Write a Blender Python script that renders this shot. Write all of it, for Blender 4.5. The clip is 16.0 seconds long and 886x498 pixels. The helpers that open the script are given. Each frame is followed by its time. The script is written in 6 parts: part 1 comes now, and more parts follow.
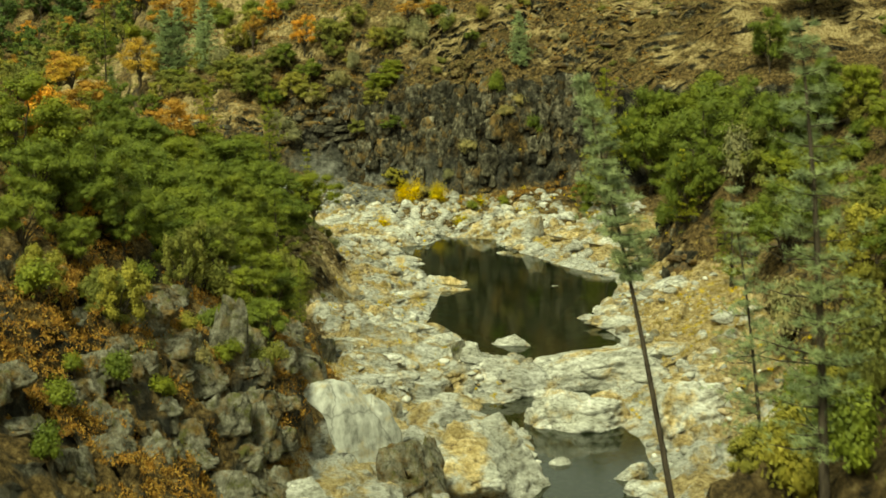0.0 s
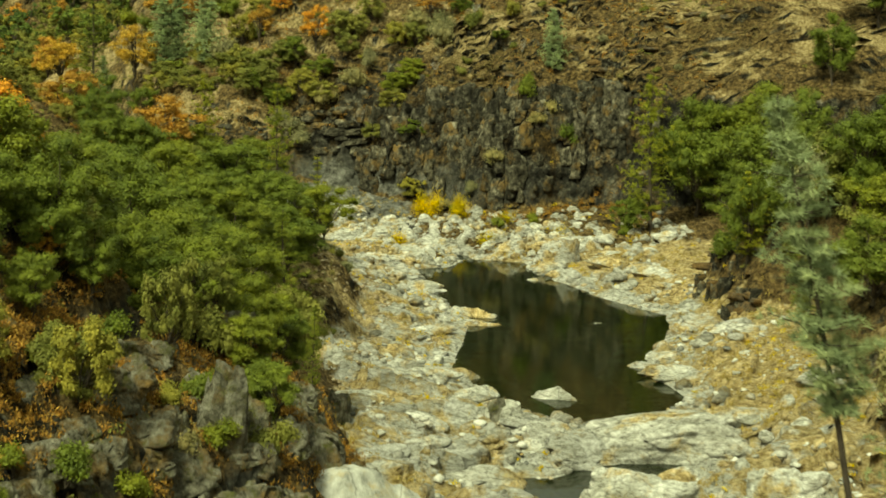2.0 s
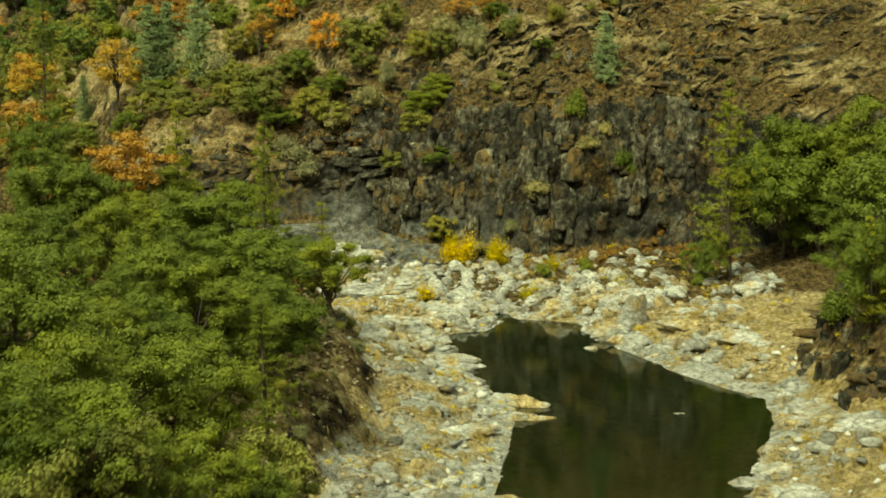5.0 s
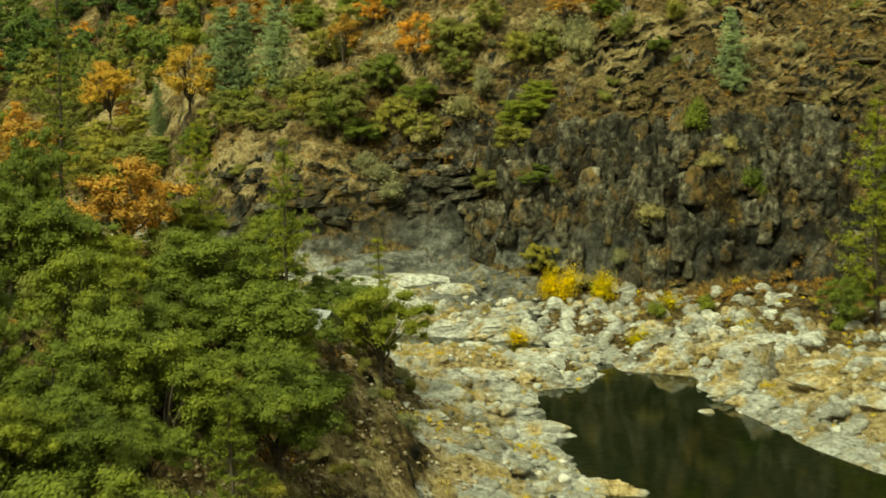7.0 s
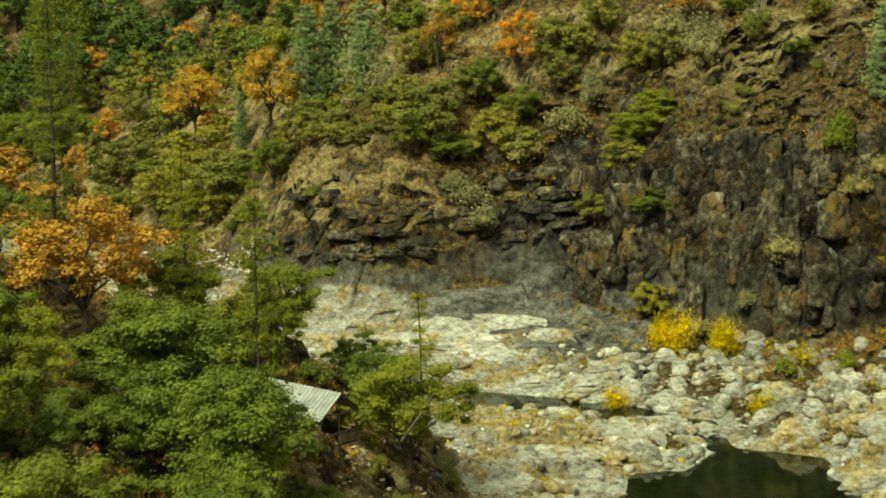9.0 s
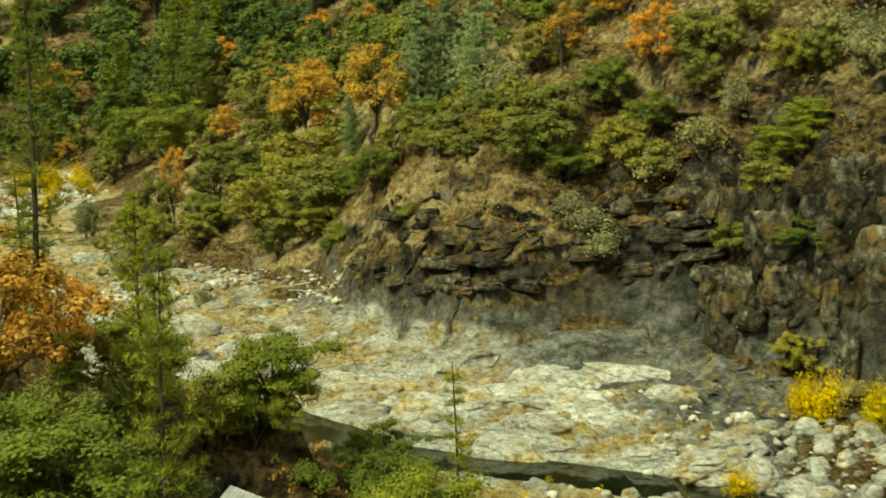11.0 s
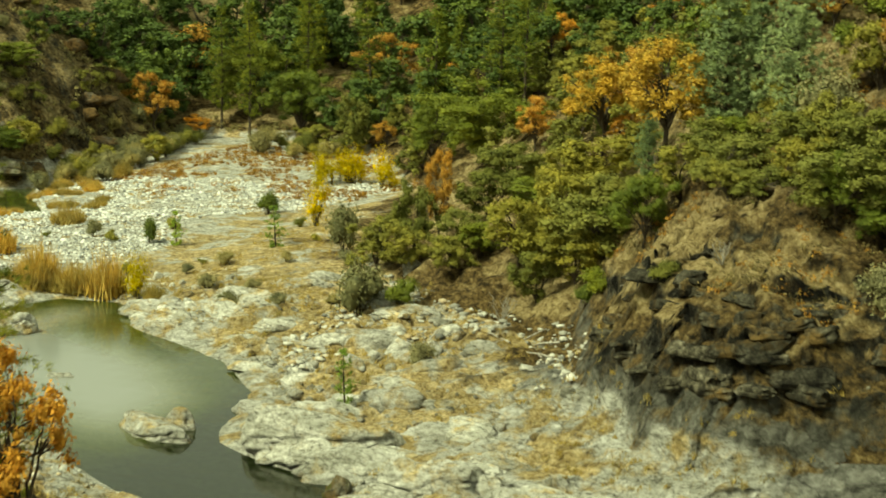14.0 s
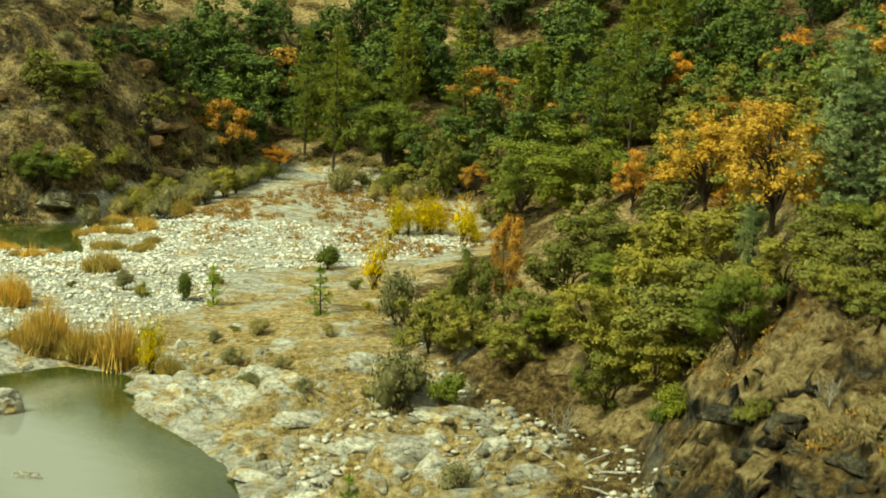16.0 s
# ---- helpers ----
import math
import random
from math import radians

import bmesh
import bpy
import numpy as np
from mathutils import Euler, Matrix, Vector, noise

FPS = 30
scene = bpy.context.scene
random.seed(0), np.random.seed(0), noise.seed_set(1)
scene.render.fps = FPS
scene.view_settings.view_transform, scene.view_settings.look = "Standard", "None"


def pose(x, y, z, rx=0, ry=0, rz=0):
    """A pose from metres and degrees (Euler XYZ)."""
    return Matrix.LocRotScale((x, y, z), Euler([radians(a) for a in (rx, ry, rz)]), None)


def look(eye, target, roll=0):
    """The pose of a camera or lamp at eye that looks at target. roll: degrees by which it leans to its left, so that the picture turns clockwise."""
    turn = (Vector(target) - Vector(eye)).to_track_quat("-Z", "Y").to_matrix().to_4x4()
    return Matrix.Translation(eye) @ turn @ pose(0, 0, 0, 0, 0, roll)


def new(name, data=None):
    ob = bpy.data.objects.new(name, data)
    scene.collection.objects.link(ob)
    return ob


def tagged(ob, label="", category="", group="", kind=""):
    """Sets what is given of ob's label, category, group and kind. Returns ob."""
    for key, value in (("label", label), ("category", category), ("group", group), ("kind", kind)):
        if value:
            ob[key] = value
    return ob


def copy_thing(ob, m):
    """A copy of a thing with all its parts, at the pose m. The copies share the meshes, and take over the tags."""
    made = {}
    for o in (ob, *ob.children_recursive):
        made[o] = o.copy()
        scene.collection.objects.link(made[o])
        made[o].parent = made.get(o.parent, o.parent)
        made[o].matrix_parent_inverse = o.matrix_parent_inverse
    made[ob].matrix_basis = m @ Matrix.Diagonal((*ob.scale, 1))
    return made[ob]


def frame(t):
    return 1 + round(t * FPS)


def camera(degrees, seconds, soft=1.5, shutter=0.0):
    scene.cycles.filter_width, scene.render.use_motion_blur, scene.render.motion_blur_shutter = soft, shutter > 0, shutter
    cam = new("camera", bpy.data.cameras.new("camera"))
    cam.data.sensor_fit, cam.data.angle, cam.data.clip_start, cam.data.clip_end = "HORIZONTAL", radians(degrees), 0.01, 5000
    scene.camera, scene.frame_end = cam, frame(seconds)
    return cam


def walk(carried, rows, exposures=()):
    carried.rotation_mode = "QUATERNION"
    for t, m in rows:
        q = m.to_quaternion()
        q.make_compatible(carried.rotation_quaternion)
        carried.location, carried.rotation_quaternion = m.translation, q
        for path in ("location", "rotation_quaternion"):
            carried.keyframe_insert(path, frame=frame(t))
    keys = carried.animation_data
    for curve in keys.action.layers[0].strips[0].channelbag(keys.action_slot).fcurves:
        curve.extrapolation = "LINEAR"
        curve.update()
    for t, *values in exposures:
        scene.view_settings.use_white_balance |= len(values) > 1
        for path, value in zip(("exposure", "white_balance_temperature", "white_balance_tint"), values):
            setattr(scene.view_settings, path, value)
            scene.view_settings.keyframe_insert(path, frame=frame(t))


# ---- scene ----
cam = camera(28.05, 16.0, soft=1.7, shutter=0.5)
PATH = [
    (0, (0.00, -0.00, 39.19), (6.18, 49.00, 31.42), -0.83),
    (0.5, (-0.04, 7.10, 38.81), (6.14, 56.10, 31.02), -0.16),
    (1, (-0.10, 14.16, 38.50), (6.10, 63.15, 30.68), 0.50),
    (1.5, (-0.07, 21.20, 38.24), (6.17, 70.19, 30.42), 0.84),
    (2, (0.09, 28.22, 38.07), (6.36, 77.21, 30.24), 0.98),
    (2.5, (0.45, 35.27, 37.96), (6.74, 84.25, 30.11), 0.84),
    (3, (0.92, 42.32, 37.87), (7.20, 91.30, 30.04), 0.68),
    (3.5, (1.54, 49.41, 37.82), (7.75, 98.40, 30.02), 0.51),
    (6, (8.45, 84.17, 36.63), (12.34, 133.43, 29.01), -0.46),
    (6.5, (10.86, 91.30, 36.39), (13.49, 140.65, 28.78), -0.70),
    (7, (13.23, 98.44, 36.15), (14.51, 147.84, 28.55), -0.80),
    (7.5, (15.48, 105.56, 35.94), (15.43, 154.98, 28.37), -0.92),
    (8, (17.61, 112.68, 35.80), (16.32, 162.09, 28.23), -1.10),
    (8.5, (19.68, 119.76, 35.70), (17.20, 169.11, 28.10), -1.22),
    (11, (27.12, 153.54, 35.68), (17.91, 202.03, 27.73), -1.22),
    (11.5, (28.32, 160.46, 35.77), (17.25, 208.53, 27.62), -1.15),
    (12, (29.47, 167.53, 35.83), (16.16, 214.99, 27.45), -1.01),
    (12.5, (30.37, 174.72, 35.83), (14.68, 221.41, 27.22), -0.80),
    (13, (30.83, 182.01, 35.92), (13.05, 227.90, 27.09), -0.48),
    (13.5, (30.90, 189.28, 36.01), (11.39, 234.45, 27.11), -0.09),
    (14, (30.50, 196.51, 36.16), (9.63, 241.08, 27.30), 0.27),
    (14.5, (29.56, 203.51, 36.28), (7.59, 247.58, 27.58), 0.76),
    (15, (28.15, 210.17, 36.39), (5.29, 253.81, 27.84), 1.31),
    (15.5, (26.28, 216.60, 36.54), (2.65, 259.84, 28.07), 1.80),
    (16, (24.01, 222.95, 36.81), (-0.22, 265.87, 28.40), 2.19),
]
EXPOSURES = [(0, 0.6, 9000, -25), (8, 0.57, 9000, -25), (12, 0.62, 9000, -25), (16, 0.67, 9000, -25)]
walk(cam, [(t, look(eye, target, roll)) for t, eye, target, roll in PATH], EXPOSURES)

# ---------------------------------------------------------------- light
world = bpy.data.worlds.new("overcast_sky")
scene.world = world
world.use_nodes = True
wn, wl = world.node_tree.nodes, world.node_tree.links
wn.clear()
sky = wn.new("ShaderNodeTexSky")
sky.sky_type = "NISHITA"
sky.sun_disc = False
sky.sun_elevation = radians(52)
sky.sun_rotation = radians(215)
sky.dust_density = 4.0
cloud = wn.new("ShaderNodeMixRGB")
cloud.inputs[0].default_value = 0.85
cloud.inputs[2].default_value = (7.2, 7.3, 7.0, 1)
bg = wn.new("ShaderNodeBackground")
bg.inputs[1].default_value = 0.064
wo = wn.new("ShaderNodeOutputWorld")
wl.new(sky.outputs[0], cloud.inputs[1])
wl.new(cloud.outputs[0], bg.inputs[0])
wl.new(bg.outputs[0], wo.inputs[0])

sun_data = bpy.data.lights.new("sun", "SUN")
sun_data.energy = 3.1
sun_data.angle = radians(16)
sun_data.color = (1.0, 0.96, 0.88)
sun = new("sun", sun_data)
sun.matrix_world = pose(0, 0, 100, 38, 0, -35)


# ---------------------------------------------------------------- numeric tools
def lattice(ix, iy, iz, seed):
    """A steady random value in 0..1 for each whole-number cell."""
    h = (ix.astype(np.int64) * 374761393 + iy.astype(np.int64) * 668265263 + iz.astype(np.int64) * 2147483647 + seed * 1274126177) & 0xFFFFFFFF
    h = ((h ^ (h >> 13)) * 1274126177) & 0xFFFFFFFF
    h = ((h ^ (h >> 16)) * 2246822519) & 0xFFFFFFFF
    return ((h ^ (h >> 15)) & 0xFFFFFF) / 16777215.0


def value_noise(x, y, seed=0):
    ix, iy = np.floor(x), np.floor(y)
    fx, fy = x - ix, y - iy
    fx, fy = fx * fx * (3 - 2 * fx), fy * fy * (3 - 2 * fy)
    zero = np.zeros_like(ix)
    a, b = lattice(ix, iy, zero, seed), lattice(ix + 1, iy, zero, seed)
    c, d = lattice(ix, iy + 1, zero, seed), lattice(ix + 1, iy + 1, zero, seed)
    return (a + (b - a) * fx) * (1 - fy) + (c + (d - c) * fx) * fy - 0.5


def fbm(x, y, size, octaves=4, seed=0, gain=0.5):
    out, amp, s = 0.0, 1.0, 1.0 / size
    for k in range(octaves):
        c, n = math.cos(0.7 * k), math.sin(0.7 * k)
        out = out + amp * value_noise((c * x - n * y) * s + 17.3 * k, (n * x + c * y) * s - 9.1 * k, seed + k)
        amp *= gain
        s *= 2.03
    return out


def ridged(x, y, size, octaves=4, seed=0):
    out, amp, s = 0.0, 1.0, 1.0 / size
    for k in range(octaves):
        c, n = math.cos(1.1 * k), math.sin(1.1 * k)
        out = out + amp * (0.5 - 2 * np.abs(value_noise((c * x - n * y) * s + 5.7 * k, (n * x + c * y) * s + 3.3 * k, seed + k)))
        amp *= 0.5
        s *= 2.1
    return out


def blocks(x, y, size, seed=0):
    """Broken rock: a height for each cell of an uneven pattern, a lean of its own, and how near its edge is."""
    x, y = x / size, y / size
    ix, iy = np.floor(x), np.floor(y)
    best, second = np.full(np.shape(x), 9.0), np.full(np.shape(x), 9.0)
    tone = np.zeros(np.shape(x))
    for dx in (-1, 0, 1):
        for dy in (-1, 0, 1):
            cx, cy = ix + dx, iy + dy
            px, py = cx + lattice(cx, cy, 0 * cx, seed), cy + lattice(cx, cy, 0 * cx + 7, seed)
            d = np.hypot(x - px, y - py)
            own = lattice(cx, cy, 0 * cx + 3, seed) - 0.5 + 0.9 * (lattice(cx, cy, 0 * cx + 5, seed) - 0.5) * (x - px) + 0.9 * (lattice(cx, cy, 0 * cx + 9, seed) - 0.5) * (y - py)
            closer = d < best
            second = np.where(closer, best, np.minimum(second, d))
            tone = np.where(closer, own, tone)
            best = np.where(closer, d, best)
    return tone, second - best


def smooth(a, b, v):
    t = np.clip((v - a) / (b - a), 0, 1)
    return t * t * (3 - 2 * t)


def inside(poly, x, y):
    """Distance to the outline of a polygon, positive inside."""
    near = np.full(np.shape(x), 1e9)
    odd = np.zeros(np.shape(x), bool)
    for (ax, ay), (bx, by) in zip(poly, poly[1:] + poly[:1]):
        ex, ey = bx - ax, by - ay
        t = np.clip(((x - ax) * ex + (y - ay) * ey) / (ex * ex + ey * ey), 0, 1)
        near = np.minimum(near, (x - ax - t * ex) ** 2 + (y - ay - t * ey) ** 2)
        if ey:
            odd ^= ((ay > y) != (by > y)) & (x < ax + (y - ay) / ey * ex)
    return np.where(odd, 1, -1) * np.sqrt(near)


def profile(d, *pairs):
    return np.interp(d, [p[0] for p in pairs], [p[1] for p in pairs])


# ---------------------------------------------------------------- plan of the canyon
POOL = [(-28, 20), (-15, 72), (4, 98), (18, 114), (24, 131), (25.7, 146), (21, 156.3), (25.5, 155.8), (30, 160.5), (32.5, 171), (27, 175),
        (24.2, 184), (22, 193), (25, 207), (27.5, 216), (25.5, 231), (24.5, 244), (25.5, 251), (29, 251.5), (31.5, 256), (30, 262), (22, 267.5), (8, 272),
        (-2, 275), (-2, 280), (10, 277.5), (24, 272.5), (32, 266), (33.5, 257.5), (39.5, 255), (40.5, 246), (44.7, 230), (49.7, 219.5), (48.2, 210),
        (45, 203), (40.7, 190), (42, 180), (36, 172), (35.5, 164), (36, 158), (33, 152), (34, 143), (33.5, 133), (31, 122), (22, 108), (8, 92), (-8, 68), (-18, 20)]
POOL_UPPER = [(-2, 275), (-11.5, 277), (-19, 277.8), (-23.5, 280.3), (-28.4, 284), (-36, 288.5), (-45, 293), (-60, 300), (-76, 311), (-81, 325), (-79, 331), (-77, 336),
              (-71, 337), (-67.5, 335.5), (-63, 329), (-55.5, 325), (-48.5, 321.3), (-41.5, 313.8), (-39.2, 309.8), (-37.5, 304), (-36, 300.5),
              (-31, 298), (-24.3, 295.6), (-22.3, 292), (-15.6, 290), (-10, 289.3), (-4.7, 284), (0, 279.5)]
POOL_FAR = [(-112, 379), (-119, 377), (-133, 368), (-175, 360), (-175, 408), (-150, 412), (-132, 405), (-124, 392)]
HILL_LEFT = [(-600, -600), (-30, -600), (-30, 30), (-14, 70), (-5, 92), (2, 105), (7, 122), (9, 140), (7, 157), (9, 170), (9, 182), (12.5, 202), (15.5, 215),
             (15.6, 228), (14, 240), (11, 252), (6, 261), (-4, 267), (-16, 270.5), (-30, 277), (-45, 283.5), (-70, 291), (-140, 300), (-600, 320)]
HILL_CLIFF = [(900, 200), (120, 262), (82, 266.5), (64, 274.5), (53, 281), (46, 280.3), (42, 281.3), (38.5, 283.6), (34, 286.5), (30, 289), (25.5, 291), (21, 298), (15.5, 299.5),
              (10, 299), (4, 298), (0, 299.5), (-5, 302.5), (-10, 307), (-14, 314), (-19, 324), (-27, 330), (-37, 336), (-45, 345), (-52, 360), (-60, 385), (-75, 410), (-95, 432), (-118, 446),
              (-133, 446), (-128, 424), (-127, 398), (-136, 385), (-160, 380), (-700, 330), (-700, 2600), (900, 2600)]
HILL_RIGHT = [(900, -600), (-10, -600), (-6, 20), (5, 62), (11, 80), (22, 95), (36, 112), (43, 128), (47, 141), (50, 153), (55, 168), (58, 185), (62, 198), (61, 206),
              (55, 211), (53.5, 216), (56, 226), (62, 236), (68, 243), (80, 250), (120, 256), (900, 190)]


def plan(x, y):
    """Signed distances to water and hills."""
    wob = 0.9 * fbm(x, y, 5.0, 3, 5)
    wx, wy = x + wob, y + 0.9 * fbm(x, y, 6.0, 3, 9)
    water = np.maximum(np.maximum(inside(POOL, wx, wy), inside(POOL_UPPER, wx, wy)), inside(POOL_FAR, wx, wy))
    wx, wy = x + 3 * fbm(x, y, 12, 4, 21), y + 3 * fbm(x, y, 12, 4, 31)
    return water, inside(HILL_LEFT, wx, wy), inside(HILL_CLIFF, wx, wy), inside(HILL_RIGHT, wx, wy)


def ground(x, y):
    """Height of the ground, and masks: washed by floods, cliff."""
    x, y = np.asarray(x, float), np.asarray(y, float)
    water, left, cliff, right = plan(x, y)
    shore = np.maximum(-water, 0)
    gorge = smooth(185, 160, y)
    open_ = smooth(236, 254, y)
    shelf = open_ * profile(shore, (0, 0.0), (0.8, 0.35), (4, 0.9), (12, 2.1), (20, 3.2), (45, 4.0), (400, 4)) * (1 - 0.45 * smooth(-62, -76, x)) + (1 - open_) * profile(
        shore, (0, 0.0), (0.8, 0.3), (4, 0.75), (9, 2.3), (14, 3.3), (20, 4.0), (400, 4.2)) * (1 + 0.35 * gorge * smooth(0, 3, shore))
    bed = -profile(water, (0, 0), (1.5, 0.25), (4, 0.9), (7, 2.4), (14, 5)) * (1 + 1.5 * smooth(172, 162, y))
    z = np.where(water > 0, bed, shelf)
    rocky = smooth(0.0, 2.5, shore)
    # slabs that lie along the bedding, broken at their edges
    u, v = 0.86 * x + 0.5 * y, -0.5 * x + 0.86 * y
    wu, wv = u + 1.2 * fbm(x, y, 3, 3, 41), v + 0.8 * fbm(x, y, 2, 3, 42)
    big, rim = blocks(wu / 1.9, wv, 3.6, 45)
    small, rim2 = blocks(wu / 1.7, wv, 1.25, 46)
    bar = smooth(-40, -55, x) * smooth(334, 342, y)
    bumpy = rocky * (1 - 0.8 * bar)
    z = z + bumpy * ((1.1 + 1.0 * gorge) * big * smooth(0, 0.1, rim) * smooth(0, 4, shore) + 0.55 * small * smooth(0, 0.12, rim2) - 0.3 * (1 - smooth(0, 0.12, rim)) - 0.14 * (1 - smooth(0, 0.12, rim2)) + 0.22 * fbm(x, y, 1.3, 3, 44))
    steep = smooth(140, 162, y)
    zl = (1 - steep) * profile(left, (0, 0), (1.5, 3.5), (4, 6), (8, 8.8), (17, 15), (30, 20), (70, 36), (200, 90), (700, 170)) + steep * profile(
        left, (0, 0), (3, 2.8), (8, 6.6), (17, 10.5), (30, 15.5), (60, 32), (200, 90), (700, 170))
    zl = zl * (1 - 0.45 * smooth(232, 248, y) * smooth(50, 25, left))
    soft = smooth(-9, -24, x) * smooth(306, 324, y)
    wall = smooth(-112, -124, x) * smooth(440, 425, y)
    zc = profile(cliff, (-5, 0), (0, 0.6), (0.6, 2.5), (1.6, 5.8), (3, 10), (4.5, 13.2), (7, 16.5), (11, 19.5), (17, 24.5), (28, 30.5), (50, 40), (100, 64), (200, 85), (900, 130))
    mild = profile(cliff, (-5, 0), (0, 1.3), (1.5, 4.6), (4, 8.6), (7, 11.2), (12, 14.5), (20, 19), (30, 24.5), (50, 37), (100, 64), (200, 85), (900, 130))
    zc = zc + (mild - zc) * smooth(25, 11, x)
    zs = profile(cliff, (0, 0), (8, 3), (20, 9), (60, 30), (120, 50), (300, 70), (900, 110))
    zw = profile(cliff, (0, 0), (3, 5), (8, 13), (20, 26), (60, 42), (300, 62), (900, 110))
    zc = zc * (1 - soft) + zs * soft
    zc = zc * (1 - wall) + zw * wall
    zr = profile(right, (0, 0), (2, 2.2), (10, 8.5), (25, 21), (60, 44), (200, 95), (900, 200))
    hill = np.maximum(np.maximum(zl, zc), zr)
    on = smooth(0, 4, np.maximum(np.maximum(left, cliff), right))
    rugged = on * (1 + 0.6 * smooth(60, 200, cliff)) * (1 - 0.8 * smooth(0, 2, cliff) * smooth(9, 5, cliff) * (1 - soft) * smooth(8, 26, x))
    big, rim = blocks(x + 1.5 * fbm(x, y, 4, 3, 61), y + 1.5 * fbm(x, y, 4, 3, 62), 4.2, 63)
    small, rim2 = blocks(x + fbm(x, y, 2, 3, 64), y + fbm(x, y, 2, 3, 67), 1.5, 65)
    hill = hill + rugged * (1.1 * ridged(x, y * 1.2, 9, 5, 60) + 0.6 * fbm(x, y, 2.0, 4, 66) + 0.8 * big * smooth(0, 0.1, rim) + 0.4 * small * smooth(0, 0.12, rim2))
    # bedded ledges on the cliff and the near crags
    ledge = smooth(1.5, 5, cliff) * smooth(45, 20, cliff) * (1 - soft) + (1 - steep) * smooth(0.5, 3, left) * smooth(26, 14, left)
    bed_h = 1.9
    ledge = ledge * (0.25 + 0.75 * smooth(-0.12, 0.2, fbm(x, y, 13, 3, 71)))
    u = (hill + 0.16 * x + 3.2 * fbm(x, y, 9, 4, 70)) / bed_h
    saw = (u - np.floor(u))
    hill = hill + ledge * bed_h * 0.6 * (smooth(0.3, 0.7, saw) - saw)
    z = z + np.maximum(hill, 0) * (hill > 0)
    # level pad of the shed
    t = np.clip((x - 8.25) * -0.766 + (y - 223.4) * 0.643, -1.5, 6.6)
    pad = smooth(5.0, 2.4, np.hypot(x - 8.25 + 0.766 * t, y - 223.4 - 0.643 * t))
    z = z * (1 - pad) + np.minimum(z, 9.36) * pad
    lift = 1.8 * smooth(-7, -2, cliff) * smooth(-18, -8, x) * smooth(34, 22, x)
    lift = lift + 3.0 * smooth(152, 138, y) * smooth(4, 1, left) + 3.5 * smooth(0.5, -2, left) * smooth(0.5, -2, right) * smooth(240, 225, y)
    washed = smooth(4.5 + lift, 2.5 + lift, z + 1.2 * fbm(x, y, 5, 3, 80)) * smooth(26, 8, np.maximum(left, right) * 3 + 0 * x) * (1 - smooth(-0.5, -1.6, z) * smooth(280, 268, y)) * smooth(3.0, 0.3, cliff + 3.6 * fbm(x, y, 5, 3, 85)) * (1 - 0.75 * smooth(-17, -10, cliff) * smooth(0, 8, x) * smooth(30, 22, x))
    washed = washed * (1 - 0.8 * smooth(19, 27, x) * smooth(249, 257, y) * smooth(0.8, 2.0, shore)) * (1 - 0.2 * smooth(41, 46, x) * smooth(165, 185, y) * smooth(2, 5, shore)) * (1 - 0.12 * smooth(5, 9, shore) * smooth(30, 24, x) * smooth(250, 235, y) * smooth(150, 170, y))
    rock = (smooth(-0.5, 1.0, cliff) + smooth(-19, -14, cliff) * smooth(0, -1, cliff) * smooth(32, 24, x)) * smooth(9, 4, cliff) * (1 - soft) * (0.3 + 0.7 * smooth(8, 22, x) + 0.7 * smooth(1.5, -1, cliff) * smooth(26, 18, x)) + 0.45 * wall * smooth(0, 2, cliff) * smooth(45, 25, cliff)
    return z, washed, rock, left, cliff, right, water


def height(x, y):
    """Height of the built ground sheet at a place."""
    i, j = int(np.searchsorted(gx, x)) - 1, int(np.searchsorted(gy, y)) - 1
    u, v = (x - gx[i]) / (gx[i + 1] - gx[i]), (y - gy[j]) / (gy[j + 1] - gy[j])
    return float((Z[j, i] * (1 - u) + Z[j, i + 1] * u) * (1 - v) + (Z[j + 1, i] * (1 - u) + Z[j + 1, i + 1] * u) * v)


# ---------------------------------------------------------------- mesh tools
def mesh_of(name, verts, faces, smooth_shade=False):
    """A mesh from arrays; faces all triangles or all quads."""
    verts, faces = np.asarray(verts, np.float32), np.asarray(faces, np.int32)
    me = bpy.data.meshes.new(name)
    me.vertices.add(len(verts))
    me.vertices.foreach_set("co", verts.ravel())
    n = faces.shape[1]
    me.loops.add(faces.size)
    me.loops.foreach_set("vertex_index", faces.ravel())
    me.polygons.add(len(faces))
    me.polygons.foreach_set("loop_start", np.arange(0, faces.size, n, dtype=np.int32))
    me.polygons.foreach_set("loop_total", np.full(len(faces), n, np.int32))
    if smooth_shade:
        me.polygons.foreach_set("use_smooth", np.ones(len(faces), bool))
    me.update(calc_edges=True)
    me.validate()
    return me


def child(name, me, material, parent, label=""):
    ob = new(name, me)
    if material and not me.materials:
        me.materials.append(material)
    ob.parent = parent
    return tagged(ob, label)


# ---------------------------------------------------------------- materials
def material(name, build, roughness=0.85, specular=0.3):
    mat = bpy.data.materials.new(name)
    mat.use_nodes = True
    nt = mat.node_tree
    bsdf = nt.nodes["Principled BSDF"]
    bsdf.inputs["Roughness"].default_value = roughness
    bsdf.inputs["Specular IOR Level"].default_value = specular
    build(nt, bsdf)
    return mat


def node(nt, kind, **values):
    n = nt.nodes.new(kind)
    for key, value in values.items():
        n.inputs[key.replace("_", " ")].default_value = value
    return n


